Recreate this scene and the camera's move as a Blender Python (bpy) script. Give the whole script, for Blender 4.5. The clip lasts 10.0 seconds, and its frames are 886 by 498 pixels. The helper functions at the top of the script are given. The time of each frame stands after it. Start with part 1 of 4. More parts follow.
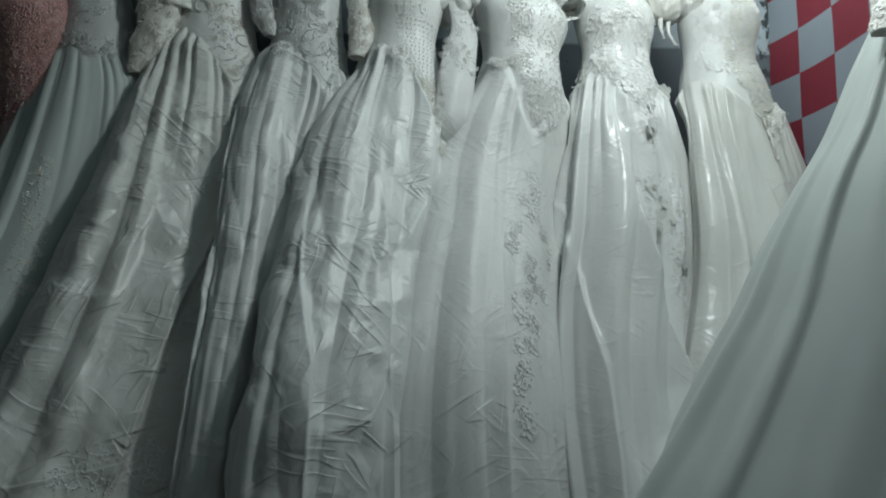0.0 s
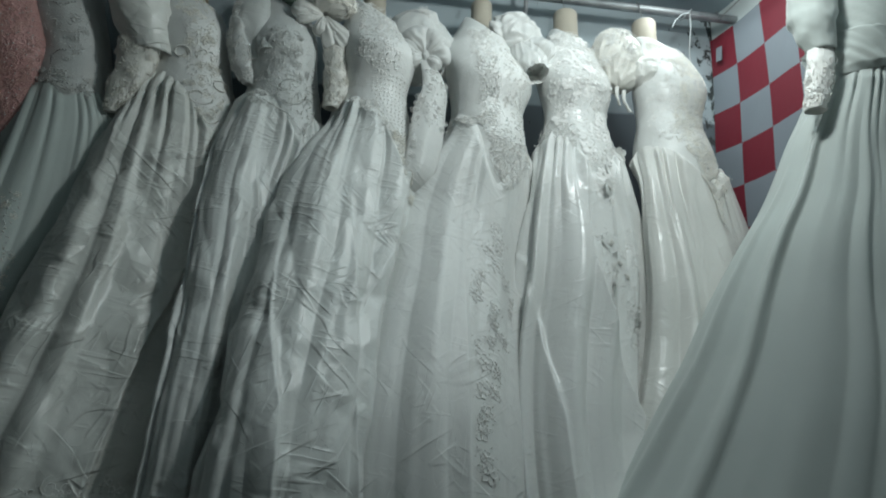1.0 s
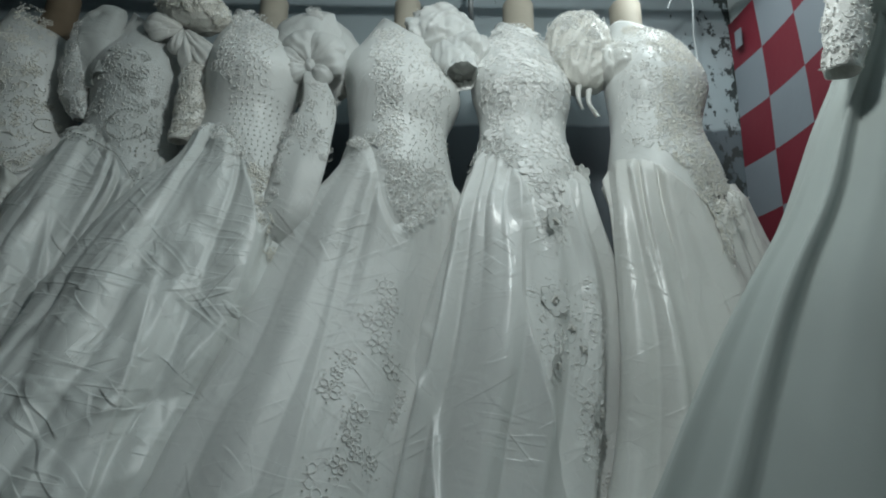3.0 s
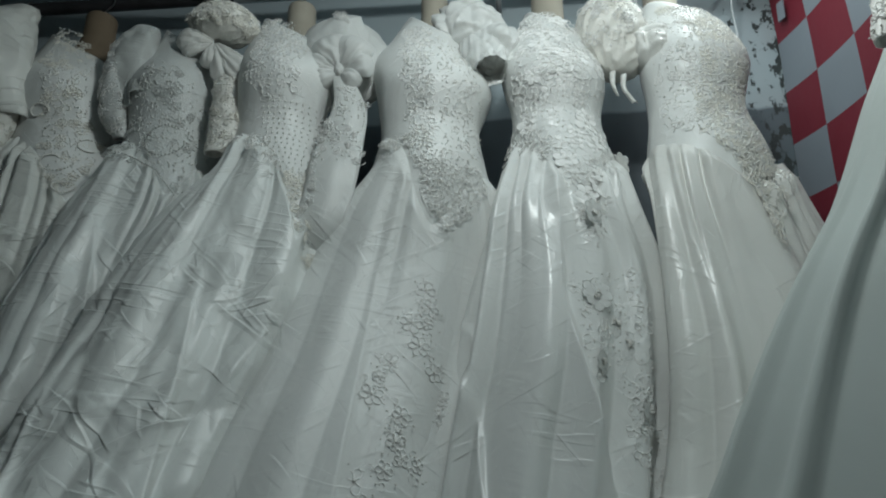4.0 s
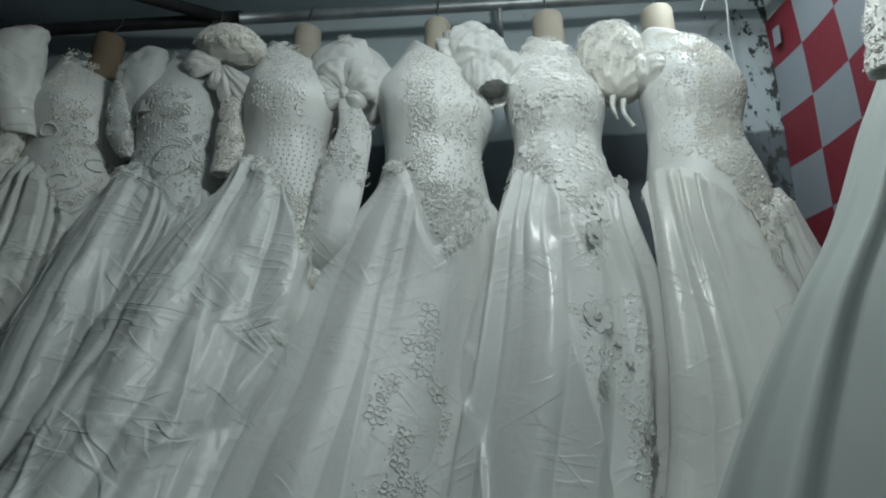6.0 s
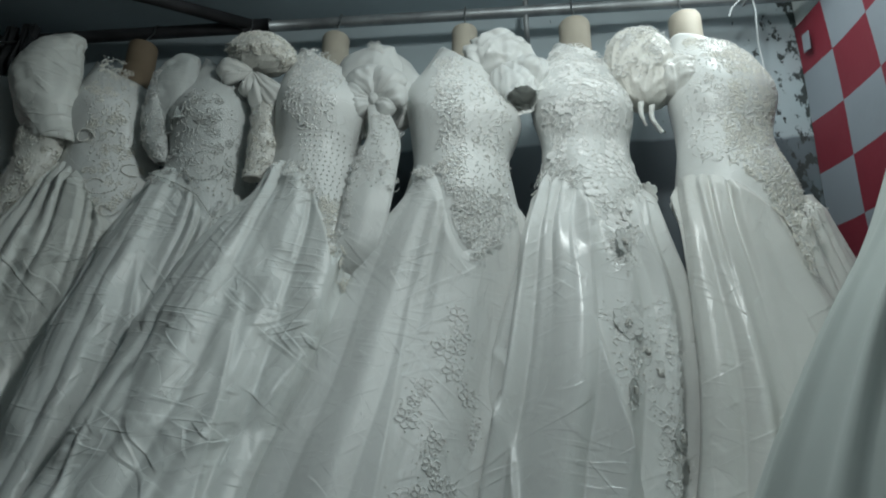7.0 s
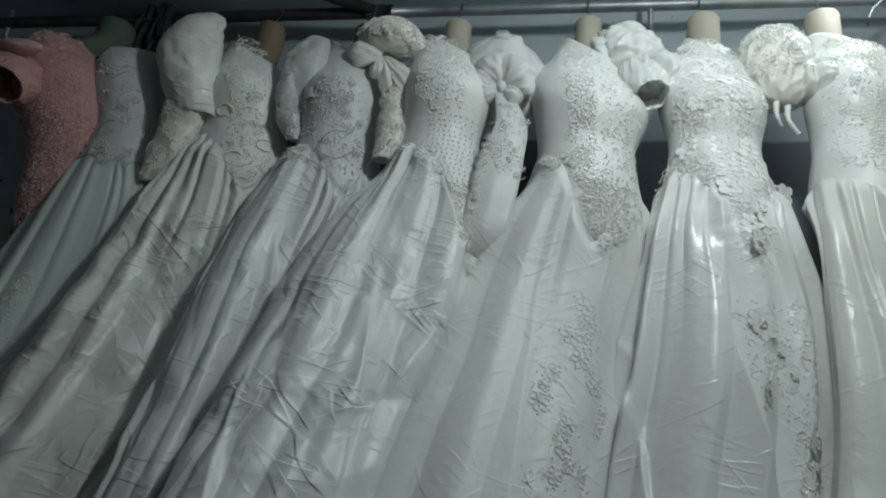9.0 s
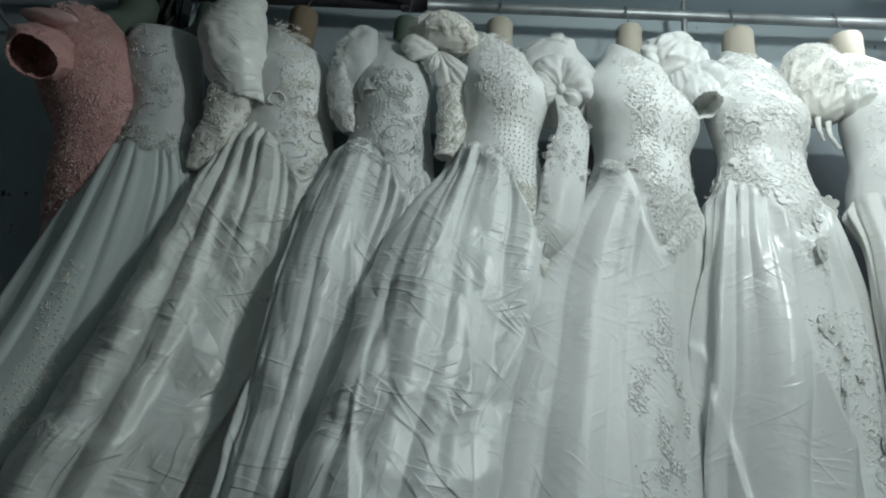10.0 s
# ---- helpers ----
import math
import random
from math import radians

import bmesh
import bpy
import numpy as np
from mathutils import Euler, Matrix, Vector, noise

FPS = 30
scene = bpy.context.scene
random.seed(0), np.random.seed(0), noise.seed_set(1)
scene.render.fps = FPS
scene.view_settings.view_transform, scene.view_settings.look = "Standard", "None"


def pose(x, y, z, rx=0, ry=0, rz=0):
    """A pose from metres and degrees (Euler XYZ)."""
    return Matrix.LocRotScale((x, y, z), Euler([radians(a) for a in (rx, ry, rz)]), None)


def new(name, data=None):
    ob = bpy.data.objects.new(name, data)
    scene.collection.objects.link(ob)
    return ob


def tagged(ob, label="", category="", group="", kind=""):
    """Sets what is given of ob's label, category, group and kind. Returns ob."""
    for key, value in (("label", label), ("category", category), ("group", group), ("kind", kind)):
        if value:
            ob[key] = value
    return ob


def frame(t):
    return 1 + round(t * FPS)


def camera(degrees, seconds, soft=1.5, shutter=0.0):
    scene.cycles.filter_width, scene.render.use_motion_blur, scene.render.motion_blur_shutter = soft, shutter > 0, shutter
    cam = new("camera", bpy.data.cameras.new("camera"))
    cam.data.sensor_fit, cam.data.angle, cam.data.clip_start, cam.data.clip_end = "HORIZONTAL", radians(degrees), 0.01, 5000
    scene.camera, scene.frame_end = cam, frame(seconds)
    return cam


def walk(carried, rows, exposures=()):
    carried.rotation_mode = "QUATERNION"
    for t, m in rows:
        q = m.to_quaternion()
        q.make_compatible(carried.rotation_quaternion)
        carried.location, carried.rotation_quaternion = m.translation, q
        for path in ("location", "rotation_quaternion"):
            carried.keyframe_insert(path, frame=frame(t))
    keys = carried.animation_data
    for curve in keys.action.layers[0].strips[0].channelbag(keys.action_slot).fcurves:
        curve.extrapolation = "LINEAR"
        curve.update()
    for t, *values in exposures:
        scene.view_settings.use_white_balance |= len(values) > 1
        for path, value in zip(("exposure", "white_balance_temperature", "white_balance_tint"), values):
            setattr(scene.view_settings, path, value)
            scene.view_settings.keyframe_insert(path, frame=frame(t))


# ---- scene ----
cam = camera(69.6, 10.0, soft=2.0)
METRES, EYE, TILT, LEAN, TURN = 1.4, 1.2, 8.81, -0.565, -4.34
ROWS = [
    (0.0, 0.0, 0.0, 0.0, 0.0, 0.0, -0.0),
    (0.5, -0.0182, -0.0212, -0.0004, -4.25, 3.77, -0.59),
    (1.0, -0.0235, -0.0348, -0.0053, -4.21, 4.51, -1.71),
    (1.5, 0.0164, 0.037, 0.0141, -4.0, 4.27, -1.64),
    (2.0, 0.1541, 0.1693, 0.0317, -2.95, 9.85, -2.62),
    (3.5, 0.3225, 0.3492, 0.0497, 7.51, 9.15, 2.47),
    (4.0, 0.3187, 0.3414, 0.053, 8.52, 9.01, 2.56),
    (4.5, 0.3204, 0.3477, 0.0548, 8.51, 8.71, 2.58),
    (5.0, 0.3162, 0.3414, 0.0574, 8.5, 9.28, 2.63),
    (6.5, 0.3078, 0.3208, 0.0639, 8.21, 10.43, 2.09),
    (7.0, 0.2969, 0.3163, 0.0627, 9.69, 10.66, 1.67),
    (7.5, 0.297, 0.3051, 0.0558, 11.81, 10.5, -0.18),
    (8.0, 0.3011, 0.315, 0.0446, 11.49, 8.46, 0.37),
    (8.5, 0.2659, 0.3006, 0.053, 12.2, 8.26, -0.42),
    (9.0, 0.1961, 0.2814, 0.0477, 13.98, 9.99, -2.85),
    (9.5, 0.0954, 0.2603, 0.0511, 11.67, 8.46, -3.98),
    (10.0, -0.0263, 0.2398, 0.0516, 7.2, 9.43, -3.09),
]
EXPOSURES = [(0.0, 0.28), (1.0, 0.2), (1.6, -0.15), (2.0, -0.45), (3.5, -0.25), (5.0, -0.25), (6.5, -0.25), (7.5, -0.1), (8.5, -0.15), (9.5, 0.22), (10.0, 0.36)]
walk(cam, [(t, pose(0, 0, EYE, TILT, LEAN, TURN) @ pose(METRES * x, METRES * y, METRES * z, 90 + pitch, roll, yaw)) for t, x, y, z, yaw, pitch, roll in ROWS], EXPOSURES)

# ---- world and lamps ----
world = bpy.data.worlds.new("world")
scene.world = world
world.use_nodes = True
world.node_tree.nodes["Background"].inputs[0].default_value = (0.6, 0.75, 0.8, 1)
world.node_tree.nodes["Background"].inputs[1].default_value = 0.02

CEIL = 2.70
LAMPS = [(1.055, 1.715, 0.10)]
# Out-of-view bulb, added in front of the gowns to light their fronts.
ADDED_BULB = (0.64, 0.98, 2.45)
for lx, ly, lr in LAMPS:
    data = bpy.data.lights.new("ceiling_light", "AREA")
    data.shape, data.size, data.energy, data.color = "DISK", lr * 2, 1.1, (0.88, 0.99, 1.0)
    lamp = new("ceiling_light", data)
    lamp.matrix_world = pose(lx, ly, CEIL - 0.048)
data = bpy.data.lights.new("added_front_light", "POINT")
data.shadow_soft_size, data.energy, data.color = 0.06, 15.5, (0.92, 1.0, 0.98)
lamp = new("added_front_light", data)
lamp.matrix_world = pose(*ADDED_BULB)


# ---- materials ----
def nodes_of(name):
    mat = bpy.data.materials.new(name)
    mat.use_nodes = True
    tree = mat.node_tree
    return mat, tree, tree.nodes["Principled BSDF"]


def link(tree, a, b):
    tree.links.new(a, b)


def noise_node(tree, coord, scale, detail=4.0, rough=0.55):
    n = tree.nodes.new("ShaderNodeTexNoise")
    n.inputs["Scale"].default_value, n.inputs["Detail"].default_value, n.inputs["Roughness"].default_value = scale, detail, rough
    link(tree, coord, n.inputs["Vector"])
    return n.outputs["Fac"]


def ramp(tree, fac, stops):
    r = tree.nodes.new("ShaderNodeValToRGB")
    while len(r.color_ramp.elements) < len(stops):
        r.color_ramp.elements.new(0.5)
    for e, (p, c) in zip(r.color_ramp.elements, stops):
        e.position, e.color = p, (*c, 1)
    link(tree, fac, r.inputs["Fac"])
    return r.outputs["Color"]


def bump(tree, height, strength, distance, normal=None):
    b = tree.nodes.new("ShaderNodeBump")
    b.inputs["Strength"].default_value, b.inputs["Distance"].default_value = strength, distance
    link(tree, height, b.inputs["Height"])
    if normal is not None:
        link(tree, normal, b.inputs["Normal"])
    return b.outputs["Normal"]


def place_coord(tree, scale=(1, 1, 1)):
    c = tree.nodes.new("ShaderNodeTexCoord")
    m = tree.nodes.new("ShaderNodeMapping")
    m.inputs["Scale"].default_value = scale
    link(tree, c.outputs["Object"], m.inputs["Vector"])
    return m.outputs["Vector"]


def scaled(color, k):
    return tuple(min(1, c * k) for c in color)


def cloth(name, color, rough=0.4, crease=0.0, sheen=0.04, weave=0.15, soft_crease=0.25, spec=0.5, thin=0.0):
    """White bridal cloth: stains at two scales, sharp creases, soft dents and a fine weave."""
    mat, tree, p = nodes_of(name)
    v = place_coord(tree)
    stain = noise_node(tree, v, 2.2, 5)
    link(tree, ramp(tree, stain, [(0.3, scaled(color, 0.88)), (0.65, color)]), p.inputs["Base Color"])
    fine = noise_node(tree, place_coord(tree, (900, 900, 260)), 1.0, 2)
    normal = bump(tree, fine, weave, 0.0006)
    dents = noise_node(tree, place_coord(tree, (14, 14, 8)), 1.0, 3)
    normal = bump(tree, dents, soft_crease, 0.012, normal)
    if crease:
        # each cell of cloth tilts its own way, so that creases run sharp between flat facets
        some = ramp(tree, noise_node(tree, v, 3.0, 2), [(0.36, (0.12, 0.12, 0.12)), (0.62, (1, 1, 1))])
        for size, k, turn in (((9, 9, 6), 0.24, 0.6), ((21, 21, 13), 0.30, -0.7)):
            m = tree.nodes.new("ShaderNodeMapping")
            m.inputs["Scale"].default_value, m.inputs["Rotation"].default_value = size, (0.2, turn, 0.1)
            link(tree, v, m.inputs["Vector"])
            vor = tree.nodes.new("ShaderNodeTexVoronoi")
            vor.inputs["Scale"].default_value = 1.0
            link(tree, m.outputs["Vector"], vor.inputs["Vector"])
            off = tree.nodes.new("ShaderNodeVectorMath"); off.operation = "SUBTRACT"
            link(tree, m.outputs["Vector"], off.inputs[0]); link(tree, vor.outputs["Position"], off.inputs[1])
            tilt = tree.nodes.new("ShaderNodeVectorMath"); tilt.operation = "SUBTRACT"
            link(tree, vor.outputs["Color"], tilt.inputs[0]); tilt.inputs[1].default_value = (0.5, 0.5, 0.5)
            dot = tree.nodes.new("ShaderNodeVectorMath"); dot.operation = "DOT_PRODUCT"
            link(tree, off.outputs[0], dot.inputs[0]); link(tree, tilt.outputs[0], dot.inputs[1])
            mul = tree.nodes.new("ShaderNodeMath"); mul.operation = "MULTIPLY"
            link(tree, dot.outputs["Value"], mul.inputs[0]); link(tree, some, mul.inputs[1])
            normal = bump(tree, mul.outputs[0], 1.0, crease * k / size[0], normal)
        # straight sharp creases, in short runs and several directions
        for k, (angle, along, across, depth) in enumerate(((26, 5.0, 27, 1.0), (-44, 5.5, 30, 0.9), (70, 6.0, 34, 0.6), (-10, 6.0, 44, 0.6))):
            m1, m2 = tree.nodes.new("ShaderNodeMapping"), tree.nodes.new("ShaderNodeMapping")
            m1.inputs["Rotation"].default_value = (0, radians(angle), 0)
            m1.inputs["Location"].default_value = (k * 3.7, 0, k * 1.9)
            m2.inputs["Scale"].default_value = (along, 3.0, across)
            link(tree, v, m1.inputs["Vector"])
            link(tree, m1.outputs["Vector"], m2.inputs["Vector"])
            n = noise_node(tree, m2.outputs["Vector"], 1.0, 1.0, 0.4)
            fold = ramp(tree, n, [(0.36, (0, 0, 0)), (0.50, (1, 1, 1)), (0.535, (0, 0, 0))])
            m3 = tree.nodes.new("ShaderNodeMapping")
            m3.inputs["Location"].default_value = (k * 5.1, k * 2.3, 1.0)
            link(tree, v, m3.inputs["Vector"])
            runs = ramp(tree, noise_node(tree, m3.outputs["Vector"], 9.0, 2), [(0.50, (0, 0, 0)), (0.66, (1, 1, 1))])
            lm = tree.nodes.new("ShaderNodeMixRGB"); lm.blend_type = "MULTIPLY"
            lm.inputs["Fac"].default_value = 1.0
            link(tree, fold, lm.inputs["Color1"]); link(tree, runs, lm.inputs["Color2"])
            normal = bump(tree, lm.outputs["Color"], 1.0, crease * 0.0036 * depth, normal)
    link(tree, normal, p.inputs["Normal"])
    p.inputs["Roughness"].default_value = rough
    p.inputs["Specular IOR Level"].default_value = spec
    p.inputs["Sheen Weight"].default_value = sheen
    p.inputs["Sheen Roughness"].default_value = 0.4
    if thin:
        glow = tree.nodes.new("ShaderNodeBsdfTranslucent")
        glow.inputs["Color"].default_value = (*color, 1)
        mix = tree.nodes.new("ShaderNodeMixShader")
        mix.inputs["Fac"].default_value = thin
        link(tree, p.outputs[0], mix.inputs[1])
        link(tree, glow.outputs[0], mix.inputs[2])
        link(tree, mix.outputs[0], tree.nodes["Material Output"].inputs["Surface"])
    return mat


def lace_cloth(name, color, scale=55, rough=0.38, strength=0.22):
    """Embroidered net: raised thread scrolls over a duller ground."""
    mat, tree, p = nodes_of(name)
    v = place_coord(tree)
    warp = tree.nodes.new("ShaderNodeTexNoise")
    warp.inputs["Scale"].default_value, warp.inputs["Detail"].default_value = scale * 0.35, 2
    link(tree, v, warp.inputs["Vector"])
    mix = tree.nodes.new("ShaderNodeMixRGB")
    mix.inputs["Fac"].default_value = 0.06
    link(tree, v, mix.inputs["Color1"])
    link(tree, warp.outputs["Color"], mix.inputs["Color2"])
    vor = tree.nodes.new("ShaderNodeTexVoronoi")
    vor.feature = "DISTANCE_TO_EDGE"
    vor.inputs["Scale"].default_value = scale
    link(tree, mix.outputs["Color"], vor.inputs["Vector"])
    thread = ramp(tree, vor.outputs["Distance"], [(0.02, (1, 1, 1)), (0.16, (0.25, 0.25, 0.25)), (0.4, (0, 0, 0))])
    c = tree.nodes.new("ShaderNodeMixRGB")
    link(tree, thread, c.inputs["Fac"])
    c.inputs["Color1"].default_value = (*scaled(color, 0.93), 1)
    c.inputs["Color2"].default_value = (*color, 1)
    stain = ramp(tree, noise_node(tree, v, 6, 4), [(0.3, (0.92, 0.91, 0.89)), (0.65, (1, 1, 1))])
    c2 = tree.nodes.new("ShaderNodeMixRGB")
    c2.blend_type = "MULTIPLY"
    c2.inputs["Fac"].default_value = 1
    link(tree, c.outputs["Color"], c2.inputs["Color1"])
    link(tree, stain, c2.inputs["Color2"])
    link(tree, c2.outputs["Color"], p.inputs["Base Color"])
    link(tree, bump(tree, thread, strength, 0.003), p.inputs["Normal"])
    p.inputs["Roughness"].default_value = rough
    p.inputs["Sheen Weight"].default_value = 0.2
    return mat


def plain(name, color, rough=0.5, metal=0.0, vary=0.12, scale=8.0, grain=0.1):
    mat, tree, p = nodes_of(name)
    v = place_coord(tree)
    link(tree, ramp(tree, noise_node(tree, v, scale, 6), [(0.3, scaled(color, 1 - vary)), (0.7, scaled(color, 1 + vary))]), p.inputs["Base Color"])
    link(tree, bump(tree, noise_node(tree, v, scale * 25, 3), grain, 0.002), p.inputs["Normal"])
    p.inputs["Roughness"].default_value, p.inputs["Metallic"].default_value = rough, metal
    return mat


def wall_paint(name, color, stained_at=None):
    """Old blue-grey distemper; near stained_at it has flaked off in dark patches."""
    mat, tree, p = nodes_of(name)
    v = place_coord(tree)
    base = ramp(tree, noise_node(tree, v, 1.6, 6, 0.6), [(0.25, scaled(color, 0.8)), (0.5, color), (0.8, scaled(color, 1.08))])
    flakes = noise_node(tree, place_coord(tree, (34, 34, 20)), 1.0, 6, 0.65)
    blot = noise_node(tree, place_coord(tree, (5, 5, 3)), 1.0, 3)
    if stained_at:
        # Darker colour below about z 2.27; the edge drops towards the west end.
        wall_xyz = tree.nodes.new("ShaderNodeSeparateXYZ")
        link(tree, v, wall_xyz.inputs[0])
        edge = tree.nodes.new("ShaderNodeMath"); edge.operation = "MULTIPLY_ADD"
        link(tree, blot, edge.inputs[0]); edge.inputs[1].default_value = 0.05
        link(tree, wall_xyz.outputs[2], edge.inputs[2])
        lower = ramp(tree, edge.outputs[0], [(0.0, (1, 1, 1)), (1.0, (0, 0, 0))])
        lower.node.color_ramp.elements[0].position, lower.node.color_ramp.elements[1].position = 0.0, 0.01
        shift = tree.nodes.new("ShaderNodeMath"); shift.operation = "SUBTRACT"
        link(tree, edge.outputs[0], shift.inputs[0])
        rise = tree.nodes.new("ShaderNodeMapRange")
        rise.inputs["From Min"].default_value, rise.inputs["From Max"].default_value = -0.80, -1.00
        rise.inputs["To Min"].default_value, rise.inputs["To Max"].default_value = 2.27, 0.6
        link(tree, wall_xyz.outputs[0], rise.inputs["Value"])
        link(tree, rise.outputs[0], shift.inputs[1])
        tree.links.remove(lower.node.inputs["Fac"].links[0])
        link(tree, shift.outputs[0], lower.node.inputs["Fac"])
        lower_mix = tree.nodes.new("ShaderNodeMixRGB")
        link(tree, lower, lower_mix.inputs["Fac"])
        link(tree, base, lower_mix.inputs["Color1"])
        lower_mix.inputs["Color2"].default_value = (0.12, 0.15, 0.17, 1)
        base = lower_mix.outputs["Color"]
        sep = tree.nodes.new("ShaderNodeSeparateXYZ")
        link(tree, v, sep.inputs[0])
        near = tree.nodes.new("ShaderNodeMapRange")
        near.inputs["From Min"].default_value, near.inputs["From Max"].default_value = stained_at
        link(tree, sep.outputs[0], near.inputs["Value"])
        low = tree.nodes.new("ShaderNodeMapRange")
        low.inputs["From Min"].default_value, low.inputs["From Max"].default_value = 2.5, 1.95
        link(tree, sep.outputs[2], low.inputs["Value"])
        parts = []
        for a, b, k in ((flakes, blot, 0.55),):
            m1 = tree.nodes.new("ShaderNodeMath"); m1.operation = "MULTIPLY_ADD"
            link(tree, near.outputs[0], m1.inputs[0]); m1.inputs[1].default_value = 0.24
            link(tree, a, m1.inputs[2])
            m2 = tree.nodes.new("ShaderNodeMath"); m2.operation = "MULTIPLY_ADD"
            link(tree, low.outputs[0], m2.inputs[0]); m2.inputs[1].default_value = 0.04
            link(tree, m1.outputs[0], m2.inputs[2])
            parts.append(m2.outputs[0])
        mask = ramp(tree, parts[0], [(0.70, (0, 0, 0)), (0.73, (1, 1, 1))])
        mix = tree.nodes.new("ShaderNodeMixRGB")
        link(tree, mask, mix.inputs["Fac"])
        link(tree, base, mix.inputs["Color1"])
        mix.inputs["Color2"].default_value = (0.045, 0.055, 0.055, 1)
        base = mix.outputs["Color"]
        normal = bump(tree, mask, 0.5, -0.003)
        link(tree, normal, p.inputs["Normal"])
    else:
        link(tree, bump(tree, flakes, 0.25, 0.004), p.inputs["Normal"])
    link(tree, base, p.inputs["Base Color"])
    p.inputs["Roughness"].default_value = 0.6
    return mat


IVORY, WHITE = (0.80, 0.80, 0.765), (0.83, 0.84, 0.82)
SATIN_TAFFETA = cloth("creased ivory taffeta", (0.76, 0.77, 0.73), 0.35, crease=0.85, soft_crease=0.2)
SATIN_DULL = cloth("dull creased satin", (0.73, 0.75, 0.73), 0.37, crease=0.65, soft_crease=0.2)
SATIN_MATT = cloth("matt white satin", (0.80, 0.81, 0.79), 0.47, crease=0.34, soft_crease=0.22)
SATIN_GLOSSY = cloth("glossy white satin", WHITE, 0.29, crease=0.26, soft_crease=0.15)
SATIN_WARM = cloth("glossy ivory satin", IVORY, 0.31, crease=0.26, soft_crease=0.2)
SATIN_BODICE = cloth("smooth white satin", (0.80, 0.81, 0.79), 0.42, crease=0.10, soft_crease=0.12)
SLEEVE_GLOSSY = cloth("thin glossy white satin", (0.90, 0.91, 0.89), 0.27, crease=0.2, soft_crease=0.2, thin=0.22)
SLEEVE_MATT = cloth("thin matt white satin", (0.84, 0.85, 0.83), 0.42, crease=0.25, soft_crease=0.2, thin=0.25)
SLEEVE_DULL = cloth("thin grey-white satin", (0.76, 0.78, 0.76), 0.36, crease=0.4, soft_crease=0.2, thin=0.3)
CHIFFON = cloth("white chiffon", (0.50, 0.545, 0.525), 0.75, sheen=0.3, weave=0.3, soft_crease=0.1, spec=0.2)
TULLE = cloth("grey tulle over satin", (0.60, 0.66, 0.63), 0.65, sheen=0.4, weave=0.5, soft_crease=0.1, spec=0.2)
PINK_SATIN = cloth("pale pink satin", (0.70, 0.46, 0.45), 0.4)
PINK_THREAD = cloth("pink embroidery thread", (0.74, 0.47, 0.43), 0.35)
PINK_LACE = lace_cloth("pink sequined lace", (0.62, 0.34, 0.32), 75, 0.4, 0.6)
LACE = lace_cloth("white corded lace", (0.86, 0.86, 0.83), 120)
LACE_GREY = lace_cloth("dull grey lace", (0.66, 0.68, 0.67), 130)
LACE_IVORY = lace_cloth("ivory corded lace", (0.84, 0.83, 0.78), 110)
THREAD = plain("white embroidery thread", (0.93, 0.93, 0.91), 0.28, vary=0.03, grain=0.0)
THREAD_IVORY = plain("ivory embroidery thread", (0.86, 0.84, 0.77), 0.30, vary=0.05, grain=0.0)
PEARL = plain("pearl beads", (0.86, 0.85, 0.81), 0.14, vary=0.05, grain=0.0)
CRYSTAL = plain("cut glass sequins", (0.90, 0.92, 0.92), 0.05, 0.15, vary=0.1, grain=0.0)
SILVER = plain("tarnished silver beads", (0.45, 0.45, 0.42), 0.2, 0.8)
BEIGE = plain("beige mannequin linen", (0.43, 0.39, 0.32), 0.7)
BROWN = plain("brown mannequin linen", (0.20, 0.15, 0.10), 0.7)
GREEN = plain("dark green mannequin linen", (0.09, 0.12, 0.09), 0.7)
STEEL = plain("galvanised pipe", (0.30, 0.32, 0.33), 0.45, 0.6, 0.3, 12)
IRON = plain("dark iron pipe", (0.06, 0.06, 0.065), 0.5, 0.4, 0.3, 12)
WIRE = plain("steel hook wire", (0.35, 0.36, 0.36), 0.3, 0.9)
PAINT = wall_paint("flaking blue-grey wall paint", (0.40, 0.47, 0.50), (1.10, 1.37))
# Lighter than PAINT so the unseen walls bounce more light.
PAINT_PLAIN = wall_paint("blue-grey wall paint", (0.62, 0.68, 0.68))
CEILING = wall_paint("ceiling paint", (0.34, 0.42, 0.46))
FLOOR = plain("worn grey floor", (0.20, 0.19, 0.18), 0.5)
RED = cloth("faded red printed cloth", (0.20, 0.016, 0.032), 0.65)
CHECK = cloth("grey-white printed cloth", (0.25, 0.285, 0.32), 0.65)
BLACK = plain("black tulle", (0.015, 0.017, 0.02), 0.7)
CORD = plain("white nylon cord", (0.38, 0.41, 0.42), 0.6)
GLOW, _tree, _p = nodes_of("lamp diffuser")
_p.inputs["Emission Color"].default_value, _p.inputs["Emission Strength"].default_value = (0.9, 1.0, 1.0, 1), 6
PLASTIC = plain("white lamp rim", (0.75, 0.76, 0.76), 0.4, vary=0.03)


# ---- mesh helpers ----
def mesh_part(name, verts, faces, material, parent=None, label="", smooth=True, mats=None, slots=None):
    me = bpy.data.meshes.new(name)
    me.from_pydata([tuple(v) for v in verts], [], faces)
    for m in (mats or [material]):
        me.materials.append(m)
    if slots is not None:
        me.polygons.foreach_set("material_index", slots)
    if smooth:
        me.polygons.foreach_set("use_smooth", [True] * len(me.polygons))
    me.update()
    ob = new(name, me)
    if parent is not None:
        ob.parent = parent
    if label:
        tagged(ob, label)
    return ob


